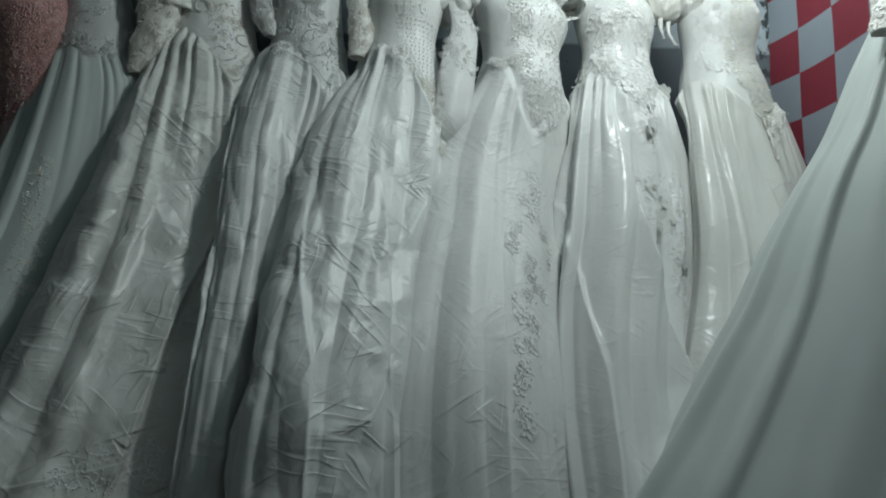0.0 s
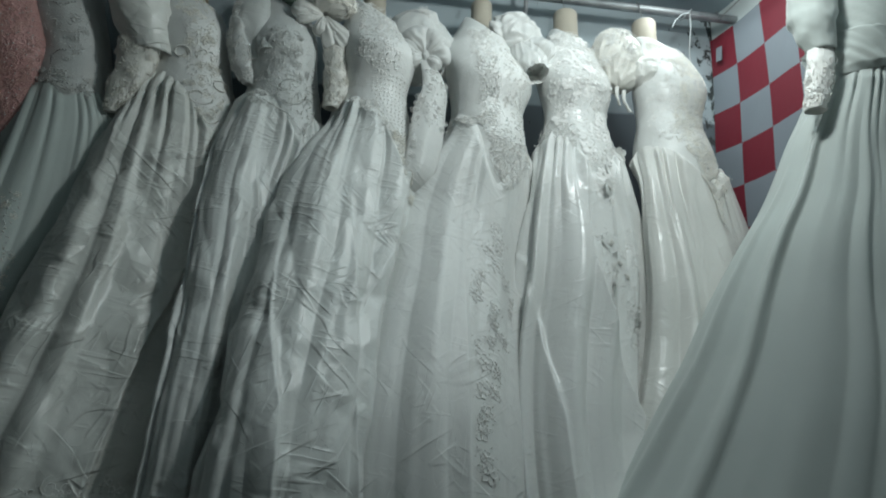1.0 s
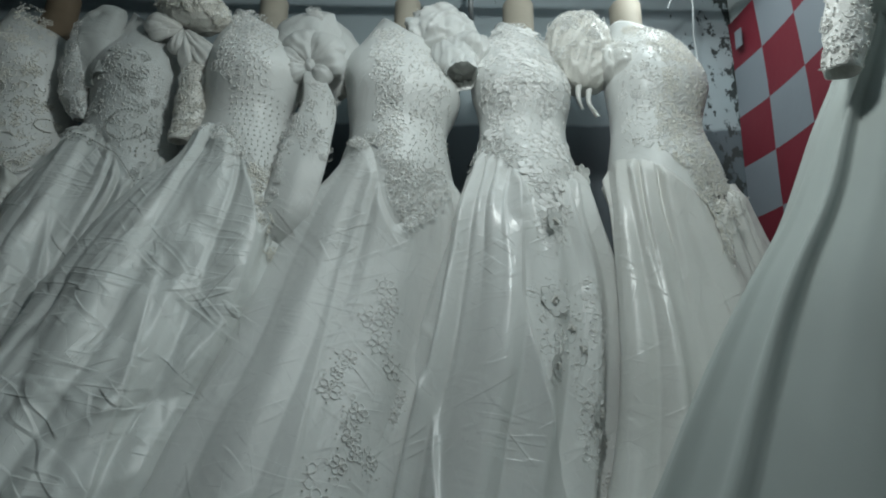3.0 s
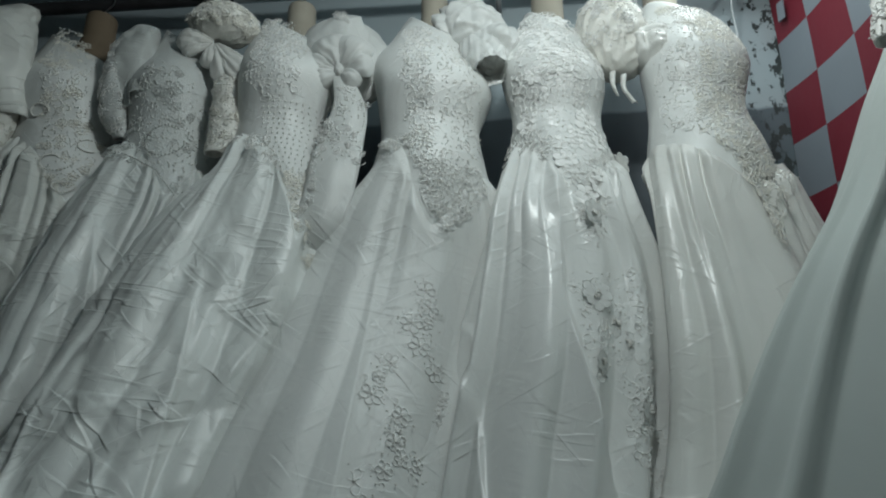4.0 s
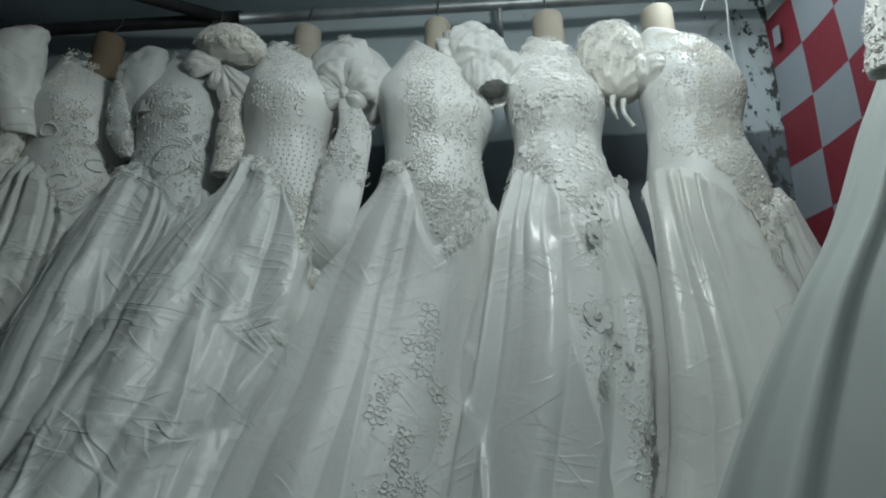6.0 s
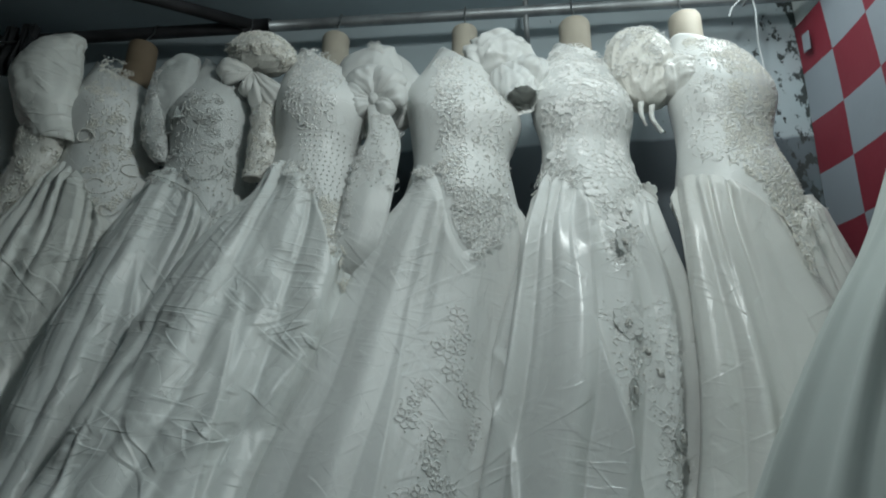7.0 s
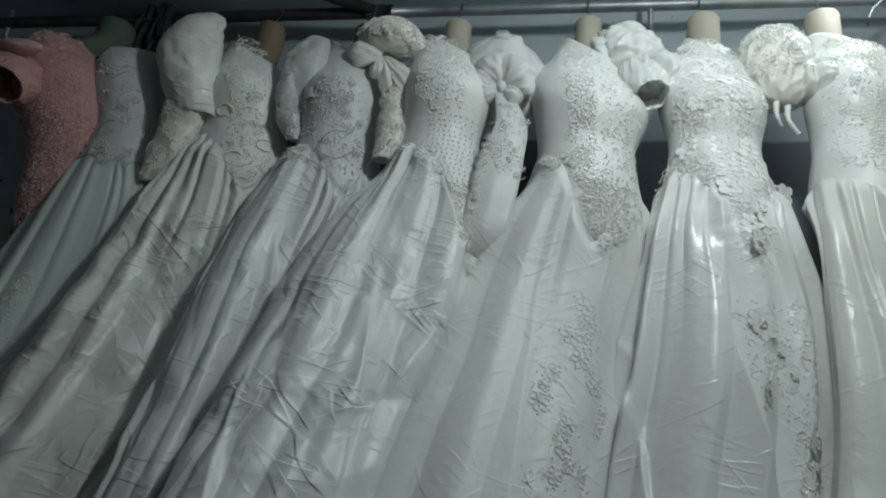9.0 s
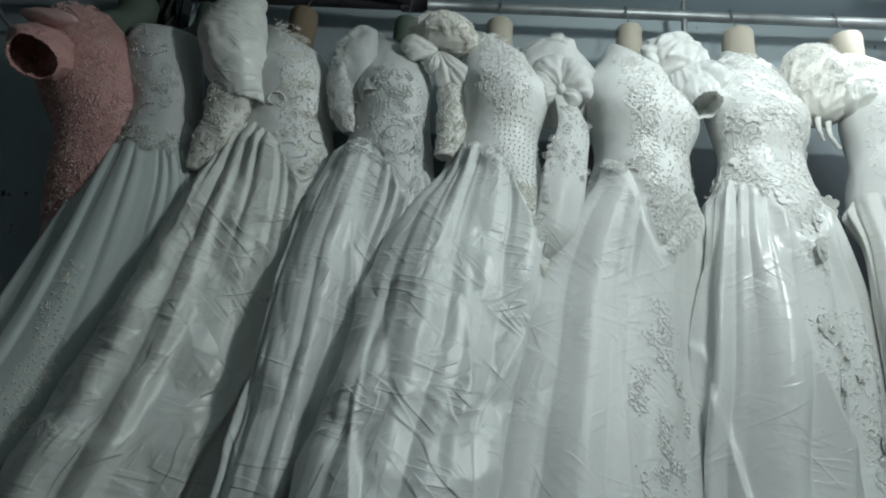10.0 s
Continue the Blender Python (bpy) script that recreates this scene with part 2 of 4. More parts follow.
def part(name, bm, material, parent=None, label="", smooth=True):
    me = bpy.data.meshes.new(name)
    bm.to_mesh(me)
    bm.free()
    me.materials.append(material)
    if smooth:
        me.polygons.foreach_set("use_smooth", [True] * len(me.polygons))
    ob = new(name, me)
    if parent is not None:
        ob.parent = parent
    if label:
        tagged(ob, label)
    return ob


def thing(name, label, category, group="", at=(0, 0, 0)):
    """An Empty at the world's origin: its parts keep world coordinates."""
    return tagged(new(name), label, category, group)


def grid_faces(rows, cols, closed=True):
    out = []
    for i in range(rows - 1):
        for j in range(cols if closed else cols - 1):
            k = (j + 1) % cols
            out.append((i * cols + j, i * cols + k, (i + 1) * cols + k, (i + 1) * cols + j))
    return out


def vnoise(x, y, seed=0):
    """Smooth value noise from -1 to 1 on arrays."""
    x, y = np.broadcast_arrays(np.asarray(x, float), np.asarray(y, float))
    xi, yi = np.floor(x).astype(np.int64), np.floor(y).astype(np.int64)
    xf, yf = x - xi, y - yi
    u, v = xf * xf * (3 - 2 * xf), yf * yf * (3 - 2 * yf)

    def h(a, b):
        n = (a * 374761393 + b * 668265263 + seed * 974634541) & 0xFFFFFFFF
        n = ((n ^ (n >> 13)) * 1274126177) & 0xFFFFFFFF
        return ((n ^ (n >> 16)) & 0xFFFF) / 32767.5 - 1
    return (h(xi, yi) * (1 - u) + h(xi + 1, yi) * u) * (1 - v) + (h(xi, yi + 1) * (1 - u) + h(xi + 1, yi + 1) * u) * v


def curve_at(z, zs, vals):
    """Catmull-Rom through (zs, vals), zs rising."""
    z = np.clip(z, zs[0], zs[-1])
    i = np.clip(np.searchsorted(zs, z) - 1, 0, len(zs) - 2)
    m = np.gradient(vals, zs)
    h = zs[i + 1] - zs[i]
    t = (z - zs[i]) / h
    return ((2 * t**3 - 3 * t**2 + 1) * vals[i] + (t**3 - 2 * t**2 + t) * h * m[i]
            + (-2 * t**3 + 3 * t**2) * vals[i + 1] + (t**3 - t**2) * h * m[i + 1])


def tube(points, radii, sides=8, cap=True):
    """Verts and faces of a tube along points."""
    pts = [Vector(p) for p in points]
    verts, faces = [], []
    up = Vector((0.13, 0.21, 0.97))
    for i, p in enumerate(pts):
        d = (pts[min(i + 1, len(pts) - 1)] - pts[max(i - 1, 0)]).normalized()
        a = d.cross(up)
        a = a.normalized() if a.length > 1e-4 else Vector((1, 0, 0))
        b = d.cross(a)
        r = radii[i] if isinstance(radii, (list, tuple)) else radii
        for k in range(sides):
            w = 2 * math.pi * k / sides
            verts.append(p + (a * math.cos(w) + b * math.sin(w)) * r)
    faces = grid_faces(len(pts), sides)
    if cap:
        faces.append(tuple(range(sides)))
        faces.append(tuple(reversed(range((len(pts) - 1) * sides, len(pts) * sides))))
    return verts, faces


class Heap:
    """Collects small pieces into one mesh."""

    def __init__(self):
        self.v, self.f = [], []

    def add(self, verts, faces):
        n = len(self.v)
        self.v.extend(verts)
        self.f.extend(tuple(i + n for i in f) for f in faces)


OCTA = ([(1, 0, 0), (0, 1, 0), (-1, 0, 0), (0, -1, 0), (0, 0, 1), (0, 0, -1)],
        [(0, 1, 4), (1, 2, 4), (2, 3, 4), (3, 0, 4), (1, 0, 5), (2, 1, 5), (3, 2, 5), (0, 3, 5)])
_bm = bmesh.new()
bmesh.ops.create_icosphere(_bm, subdivisions=1, radius=1)
BALL = ([tuple(v.co) for v in _bm.verts], [tuple(v.index for v in f.verts) for f in _bm.faces])
_bm.free()


def bead(heap, p, r, shape=BALL):
    heap.add([Vector(v) * r + p for v in shape[0]], shape[1])


def cord(heap, pts, r):
    heap.add(*tube(pts, [r * (1 - 0.55 * abs(2 * i / (len(pts) - 1) - 1)) for i in range(len(pts))], 5))


def flower(heap, beads, p, t, b, n, size, petals, turn, rng, r_cord=0.0010, filled=False):
    """Corded petals round a bead: each petal a raised leaf with a rim of cord."""
    for k in range(petals):
        w = turn + 2 * math.pi * k / petals
        d = t * math.cos(w) + b * math.sin(w)
        s = t * -math.sin(w) + b * math.cos(w)
        L, wd = size * rng.uniform(0.85, 1.1), size * 0.36
        ring, inner = [], []
        for j in range(9):
            q = 2 * math.pi * j / 8
            ring.append(p + d * (L * (0.56 - 0.44 * math.cos(q))) + s * (wd * math.sin(q)) + n * 0.0003)
        if filled:
            heap.add(ring[:8] + [p + d * L * 0.55 + n * 0.0014], [(j, (j + 1) % 8, 8) for j in range(8)])
        heap.add(*tube(ring, r_cord, 4, False))
    bead(beads, p + n * 0.0015, min(0.0026, size * 0.14))


def scroll(heap, p, t, b, n, size, turn, hand, r_cord=0.0010):
    pts = []
    for j in range(15):
        q = j / 14
        w = turn + hand * q * 5.2
        rr = size * (1 - 0.82 * q)
        pts.append(p + (t * math.cos(w) + b * math.sin(w)) * rr + n * 0.0003)
    cord(heap, pts, r_cord)


def inside(x, z, poly):
    hit = False
    for i in range(len(poly)):
        (x0, z0), (x1, z1) = poly[i - 1], poly[i]
        if (z0 > z) != (z1 > z) and x < (x1 - x0) * (z - z0) / (z1 - z0) + x0:
            hit = not hit
    return hit


def facets(p, q, cell, sign):
    """Sharp-edged crumples: the envelope of many tilted, slightly domed planes."""
    if np.ndim(p) == 0:
        a, b = p - cell[0], q - cell[1]
        return sign * (np.max(cell[4] + cell[2] * a + cell[3] * b - 2.2 * (a * a + b * b)) - 0.008)
    best = None
    for px, pz, gx, gz, h in zip(*cell):
        a, b = p - px, q - pz
        f = h + gx * a + gz * b - 2.2 * (a * a + b * b)
        best = f if best is None else np.maximum(best, f)
    return sign * (best - 0.008)


def stuff(ob):
    return tagged(ob, kind="stuff")


# ---- the gown builder ----
class Gown:
    """A gown as a loft of turned ellipses. rows: z, left, right, front, depth, turn in degrees (towards +x)."""

    def __init__(self, name, label, rows, waist, dip, slope, hem, seed, group="bridal gowns", turned=True, lean=34, back=(1.0, 1.0), hub=0.42, shoulder=None):
        self.back_k, self.hub = back, hub
        rows = sorted(rows)
        if shoulder:
            # shoulders rise past the neck stump and close in on it
            nx = shoulder
            rows = [r for r in rows if r[0] < 2.26]
            z0, l0, r0, f0, b0, t0 = rows[-1]
            rows += [(2.32, 0.6 * l0 + 0.4 * (nx - 0.055), 0.7 * r0 + 0.3 * (nx + 0.06), f0 + 0.045, 0.085, t0), (2.41, nx - 0.056, nx + 0.066, f0 + 0.10, 0.052, t0)]
        rows = [(*self.set_back(r[0], r[1], r[2]), 0.38 + (r[3] - 0.38) * self.deep(r[0]), r[4] * self.deep(r[0]), r[5]) for r in rows]
        self.z = np.array([r[0] for r in rows], float)
        L, R, F, B, T = (np.array([r[k] for r in rows], float) for k in range(1, 6))
        if turned:
            low = np.clip((1.93 - self.z) / 0.40, 0, 1)
            T = np.where(self.z < 1.93, T + (lean - T) * low, T)
            B = np.where(self.z < 1.90, np.minimum(B, 0.62 * (R - L) / 2), B)
        T = np.radians(T)
        ext = (R - L) / 2
        B = np.minimum(B, ext * 0.98)
        A = np.sqrt(np.maximum(ext**2 - (B * np.sin(T))**2, 1e-6)) / np.cos(T)
        self.cx, self.a, self.b, self.t = (L + R) / 2, A, B, T
        self.cy = F + np.sqrt((A * np.sin(T))**2 + (B * np.cos(T))**2)
        self.dip, self.slope, self.seed = dip, slope, seed
        self.waist, self.hem = self.set_back(waist)[0], self.set_back(hem)[0]
        self.root = thing(name, label, "wedding dress" if "pink" not in label else "evening dress", group)
        self.steps = []
        self.rng = random.Random(seed)

    def deep(self, z):
        """How much farther off than first laid out a row of the gown stands."""
        q = min(1, max(0, (1.98 - z) / 0.35))
        q = q * q * (3 - 2 * q)
        return self.back_k[0] + (self.back_k[1] - self.back_k[0]) * q

    def set_back(self, z, *xs):
        k = self.deep(z)
        return (1.36 + (z - 1.36) * k, *(self.hub + (x - self.hub) * k for x in xs))

    def placed(self, pts):
        return [(x, z) for p in pts for z, x in [self.set_back(p[1], p[0])]]

    def at(self, z):
        return [curve_at(np.asarray(z, float), self.z, v) for v in (self.cx, self.cy, self.a, self.b, self.t)]

    def surf(self, th, z, out=0.0):
        cx, cy, a, b, t = self.at(z)
        x, y = a * np.sin(th), -b * np.cos(th)
        nx, ny = b * np.sin(th), -a * np.cos(th)
        ln = np.sqrt(nx * nx + ny * ny) + 1e-9
        x, y = x + nx / ln * out, y + ny / ln * out
        return np.stack([cx + x * np.cos(t) - y * np.sin(t), cy + x * np.sin(t) + y * np.cos(t), np.broadcast_to(z, np.shape(x))], -1)

    def theta(self, x, z):
        cx, cy, a, b, t = self.at(z)
        ext = np.sqrt((a * np.cos(t))**2 + (b * np.sin(t))**2)
        return np.arcsin(np.clip((x - cx) / ext, -0.999, 0.999)) - np.arctan2(b * np.sin(t), a * np.cos(t))

    def low(self, th):
        """The basque line: where bodice and skirt meet."""
        d, w, c = (*self.dip, 0.0)[:3]
        return self.waist + self.slope * np.sin(th) - d * np.exp(-np.abs((th - c) / w)**1.5)

    def fold(self, th, z, s):
        return self.relief(th, z, s)

    def frame_at(self, x, z, out=0.0):
        """Point, tangent, bitangent and normal of the finished cloth at world x, z."""
        def p(xx, zz):
            th = self.theta(xx, zz)
            zl = self.low(th)
            o = out
            if zz < zl:
                o = out + float(self.relief(th, np.float64(zz), (zl - zz) / (zl - self.hem)))
            return Vector(self.surf(th, np.float64(zz), o))
        c = p(x, z)
        t, b = p(x + 0.004, z) - c, p(x, z + 0.004) - c
        n = t.cross(b).normalized()
        t = t.normalized()
        return c, t, n.cross(t), n

    def skirt(self, material, folds=9, amp=0.03, gather=0.008, crumple=0.0, drift=0.5, rows=150, cols=320, bottom=None, steps=(), label="", name="skirt", power=0.7, hemwave=0.0, pleats=20, widths=(0.10, 0.16, 0.24, 0.40)):
        sd = self.seed * 17
        rd = random.Random(sd + 5)
        ridges = [(-1.9 + 3.8 * (i + rd.uniform(0.15, 0.85)) / folds, rd.choice(widths) * 9 / folds, rd.uniform(0.5, 1.25), rd.choice((-0.1, 0.0, 0.05, 0.2)), rd.uniform(-0.12, 0.12)) for i in range(folds)]

        def relief(th, z, s):
            s = np.clip(s, 0, 1)
            d = 0.0
            for c0, w0, a0, s0, m0 in ridges:
                c = c0 * (1 + 0.06 * s) + m0 * s * np.sin(2.2 * s + c0 * 5)
                k = (th - c) / (w0 * (0.45 + 0.55 * s))
                k = np.where(k > 0, k / 0.75, k / 1.35)
                d = np.maximum(d, a0 * np.clip((s - s0) / 0.5, 0, 1)**power * np.exp(-k * k))
            d = amp * (d - 0.35 * np.clip(s * 2, 0, 1))
            d = d + amp * 0.10 * vnoise(th * 9, s * 2.5, sd + 6) * np.clip(s * 4, 0, 1)
            g = np.abs(vnoise(th * pleats / math.pi, s * 1.2, sd + 2)) * 1.6 - 0.25
            d = d + gather * g * np.exp(-s / 0.15) * np.minimum(1, s / 0.03)
            d = d - 0.002 * np.exp(-s / 0.012)
            if crumple:
                m = th * 0.22
                k = np.clip(s / 0.25, 0.1, 1)
                d = d + crumple * k * (facets(m * 1.25 + 0.5 * z, z - 0.25 * m, cells[0], 1) + facets(m - 0.7 * z, z + 0.4 * m, cells[1], -1))
            for raw, h, w, way in steps:
                pts = self.placed(raw)
                zz = np.array([q[1] for q in pts][::-1], float)
                xx = np.array([q[0] for q in pts][::-1], float)
                x0 = np.interp(z, zz, xx)
                c = self.theta(x0, z)
                k = (th - c) * way
                fade = np.clip((zz[-1] - z) / 0.40, 0, 1)
                d = d + h * fade * (np.exp(np.clip(k, -50, 0) / w) * (k <= 0) + np.exp(-np.clip(k, 0, 50) / (w * 0.10)) * (k > 0))
            return d
        rg = np.random.RandomState(self.seed * 7 + 1)
        cells = []
        for k, count in (((0, 420), (1, 420)) if crumple else ()):
            cells.append((rg.uniform(-1.2, 1.5, count) if k == 0 else rg.uniform(-1.9, 0.4, count), rg.uniform(0.75, 2.05, count),
                          rg.uniform(-0.19, 0.19, count), rg.uniform(-0.24, 0.24, count), rg.uniform(-0.003, 0.003, count)))
        self.relief = relief
        th = np.linspace(-math.pi, math.pi, cols, endpoint=False)
        th = th - 0.35 * np.sin(th)
        v = np.linspace(0, 1, rows) ** 1.15
        TH, V = np.meshgrid(th, v)
        top = self.low(TH) + 0.006
        base = self.hem + hemwave * vnoise(TH * 2.2, 0.5, sd + 8)
        Z = top - V * (top - base)
        S = (top - Z) / (top - self.hem)
        P = self.surf(TH, Z, relief(TH, Z, S))
        # a turned-in hem gives the cloth its edge
        inner = P[-1] * 1.0
        mid = inner.mean(0)
        inner = inner + (mid - inner) * 0.03 + np.array([0, 0, 0.006])
        inner2 = inner + (mid - inner) * 0.30 + np.array([0, 0, 0.02])
        verts = np.concatenate([P.reshape(-1, 3), inner, inner2])
        ob = mesh_part(name, verts, grid_faces(rows + 2, cols), material, self.root, label)
        return ob

    def bodice(self, material, top=2.33, neck=0.05, rows=44, cols=120, out=0.005, label="", ruche=0.0, name="bodice", low_extra=0.0, fall=0.0):
        th = np.linspace(-math.pi, math.pi, cols, endpoint=False)
        v = np.linspace(0, 1, rows)
        TH, V = np.meshgrid(th, v)
        z0 = self.low(TH) - 0.004 - low_extra
        z1 = top - neck * np.exp(-(TH / 0.8)**2) - fall * (0.5 + 0.5 * np.sin(TH - 0.25))
        Z = z0 + V * (z1 - z0)
        o = out * np.clip(V * 6, 0.0, 1) + 0.002 * vnoise(TH * 3, Z * 22, self.seed + 40) * np.clip(V * 6, 0, 1)
        if ruche:
            o = o + ruche * np.abs(vnoise(TH * 1.2 + 2, Z * 70 + TH * 6, self.seed + 41))
        P = self.surf(TH, Z, o)
        edge = self.surf(TH[-1], Z[-1] - 0.004, -0.004)
        return mesh_part(name, np.concatenate([P.reshape(-1, 3), edge]), grid_faces(rows + 1, cols), material, self.root, label)

    def lace(self, poly, count, size, thread=None, name="lace_applique", beads=1.0, kinds=(0.5, 0.35), bead_mat=None, spark=0.12, label="", out=0.004, gap=0.7, filled=False):
        """Corded flowers, scrolls and beads sewn on inside poly (world x, z)."""
        rng = self.rng
        poly = self.placed(poly)
        xs, zs = [p[0] for p in poly], [p[1] for p in poly]
        heap, pearls, glass, made, tries = Heap(), Heap(), Heap(), [], 0
        while len(made) < count and tries < count * 30:
            tries += 1
            x, z = rng.uniform(min(xs), max(xs)), rng.uniform(min(zs), max(zs))
            if not inside(x, z, poly) or any((x - a)**2 + (z - c)**2 < (gap * size * 1.3)**2 for a, c in made):
                continue
            made.append((x, z))
            p, t, b, n = self.frame_at(x, z, out - 0.0005)
            k = rng.random()
            s = size * rng.uniform(0.75, 1.2)
            if k < kinds[0]:
                flower(heap, pearls, p, t, b, n, s, rng.choice((5, 5, 6)), rng.uniform(0, 6), rng, filled=filled and rng.random() < 0.35)
            else:
                scroll(heap, p, t, b, n, s * 1.1, rng.uniform(0, 6), rng.choice((-1, 1)))
                scroll(heap, p, t, b, n, s * 0.7, rng.uniform(0, 6), rng.choice((-1, 1)))
        for i in range(int(count * 4 * beads)):
            x, z = rng.uniform(min(xs), max(xs)), rng.uniform(min(zs), max(zs))
            if not inside(x, z, poly):
                continue
            p, t, b, n = self.frame_at(x, z, out + 0.001)
            if rng.random() < spark:
                bead(glass, p + n * 0.001, 0.0022, OCTA)
            else:
                bead(pearls, p, rng.uniform(0.0013, 0.0021))
        if heap.v:
            ob = stuff(mesh_part(name, heap.v, heap.f, thread or THREAD, self.root, label, smooth=False))
        else:
            ob = self.root
        if pearls.v:
            stuff(mesh_part("beading", pearls.v, pearls.f, bead_mat or PEARL, ob))
        if glass.v:
            stuff(mesh_part("sequin_work", glass.v, glass.f, CRYSTAL, ob, smooth=False))
        return ob

    def beadline(self, pts, material, r=0.002, step=0.005, out=0.006, name="bead_trim", label=""):
        heap = Heap()
        pts = self.placed(pts)
        for (x0, z0), (x1, z1) in zip(pts, pts[1:]):
            k = max(2, int(math.hypot(x1 - x0, z1 - z0) / step))
            for i in range(k):
                p, t, b, n = self.frame_at(x0 + (x1 - x0) * i / k, z0 + (z1 - z0) * i / k, out)
                bead(heap, p, r)
        return stuff(mesh_part(name, heap.v, heap.f, material, self.root, label))


def puff(gown, centre, size, tilt, material, folds=9, amp=0.10, crumple=0.06, seed=1, name="sleeve", label="", opening=False, rows=60, cols=110, crease=1.0):
    """A gathered puff sleeve: a folded, dented ball drawn in at both ends; opening leaves its lower end as a cuff."""
    u = np.linspace(-math.pi, math.pi, cols, endpoint=False)
    v = np.linspace(0.004, 0.996 if not opening else 0.80, rows)
    U, V = np.meshgrid(u, v)
    w = V * math.pi
    r = np.sin(w) ** 0.8
    if opening:
        r = np.where(V > 0.62, np.maximum(r, 0.80 * np.sin(0.62 * math.pi)**0.8 + 0.25 * (V - 0.62)), r)
    n = vnoise(U * folds / math.pi + 0.6 * np.sin(V * 5), V * 1.6, seed)
    n2 = 1 - np.abs(vnoise(U * 3.1 + V * 4, V * 9 + U, seed + 1))
    r = r * (1 + amp * (1.6 * np.abs(n) - 0.6)) + crumple * (n2**2 - 0.5) * np.sin(w)
    rg = np.random.RandomState(seed)
    cell = (rg.uniform(-0.32, 0.32, 70), rg.uniform(-0.02, 0.30, 70), rg.uniform(-0.5, 0.5, 70), rg.uniform(-0.5, 0.5, 70), rg.uniform(-0.004, 0.004, 70))
    dent = facets(U * 0.09 + 0.02 * np.sin(U), V * 0.27, cell, 1)
    edge = np.minimum(1, 4 * (math.pi - np.abs(U)))
    r = r + crease * dent * np.sin(w) * edge * 9
    P = np.stack([r * np.sin(U), -r * np.cos(U), np.cos(w) + 0 * U], -1) * np.array(size)
    rot = np.array(pose(0, 0, 0, *tilt).to_3x3())
    P = P @ rot.T + np.array(centre)
    verts, faces = P.reshape(-1, 3), grid_faces(rows, cols)
    if opening:
        mid = P[-1].mean(0)
        lip = P[-1] + (mid - P[-1]) * 0.05
        deep = P[-14] + (P[-14].mean(0) - P[-14]) * 0.10
        verts = np.concatenate([verts, lip, deep])
        faces = grid_faces(rows + 2, cols)
    ob = mesh_part(name, verts, faces, material, gown.root, label)
    return ob, P


def lace_on_grid(P, parent, seed, count, size, thread, beads=3, name="lace_applique", rows=(6, 40), facing=True, spark=0.15):
    """Sews flowers and beads on a puff from its own grid."""
    rng = random.Random(seed)
    heap, pearls, glass = Heap(), Heap(), Heap()
    nr, nc = P.shape[:2]
    mid = Vector(P.reshape(-1, 3).mean(0))

    def spot():
        while True:
            i, j = rng.randrange(*rows), rng.randrange(nc)
            c = Vector(P[i, j])
            t = (Vector(P[i, (j + 1) % nc]) - c)
            b = (Vector(P[max(i - 1, 0), j]) - c)
            n = t.cross(b)
            if n.length < 1e-9:
                continue
            n.normalize()
            if n.dot(c - mid) < 0:
                n = -n
            if n.y < 0.25:
                t.normalize()
                return c, t, n.cross(t), n
    for k in range(count):
        c, t, b, n = spot()
        if rng.random() < 0.5:
            flower(heap, pearls, c + n * 0.0005, t, b, n, size * rng.uniform(0.7, 1.2), 5, rng.uniform(0, 6), rng)
        else:
            scroll(heap, c + n * 0.0005, t, b, n, size * 1.1, rng.uniform(0, 6), rng.choice((-1, 1)))
    for k in range(count * beads):
        c, t, b, n = spot()
        bead(glass if rng.random() < spark else pearls, c + n * 0.002, rng.uniform(0.0014, 0.0022))
    ob = stuff(mesh_part(name, heap.v, heap.f, thread, parent))
    stuff(mesh_part("beading", pearls.v, pearls.f, PEARL, parent))
    if glass.v:
        stuff(mesh_part("sequin_work", glass.v, glass.f, CRYSTAL, parent, smooth=False))
    return ob


def bow_loop(gown, knot, angle, length, width, depth, material, seed, name="bow_loop", label="", rows=36, cols=40, pleats=4.0):
    """A pillowy loop of a bow: pleats fan out from the knot and turn back at the end."""
    r = np.linspace(0.04, 1, rows)
    u = np.linspace(-math.pi, math.pi, cols, endpoint=False)
    U, Rr = np.meshgrid(u, r)
    side, face = np.sin(U), -np.cos(U)
    w = width * (0.16 + 0.84 * np.sin(np.minimum(Rr * 1.25, 1) * math.pi / 2)) * np.sqrt(np.maximum(1 - np.maximum(0, (Rr - 0.72) / 0.285)**2, 0.0004))
    pleat = np.abs(vnoise(side * pleats + 11, Rr * 1.3, seed)) * 2 - 0.7
    th = depth * (0.25 + np.sin(np.minimum(Rr, 1) * math.pi * 0.82)) * (1 + 0.55 * pleat * (1.15 - Rr)) * np.sqrt(np.maximum(1 - np.maximum(0, (Rr - 0.72) / 0.285)**2, 0.0004))
    X, Zz, Y = Rr * length + 0 * U, w * side, th * face
    a = math.radians(angle)
    P = np.stack([knot[0] + X * math.cos(a) - Zz * math.sin(a), knot[1] + Y - 0.35 * depth * np.sin(Rr * 3), knot[2] + X * math.sin(a) + Zz * math.cos(a)], -1)
    return mesh_part(name, P.reshape(-1, 3), grid_faces(rows, cols) + [tuple(range((rows - 1) * cols, rows * cols))], material, gown.root, label)


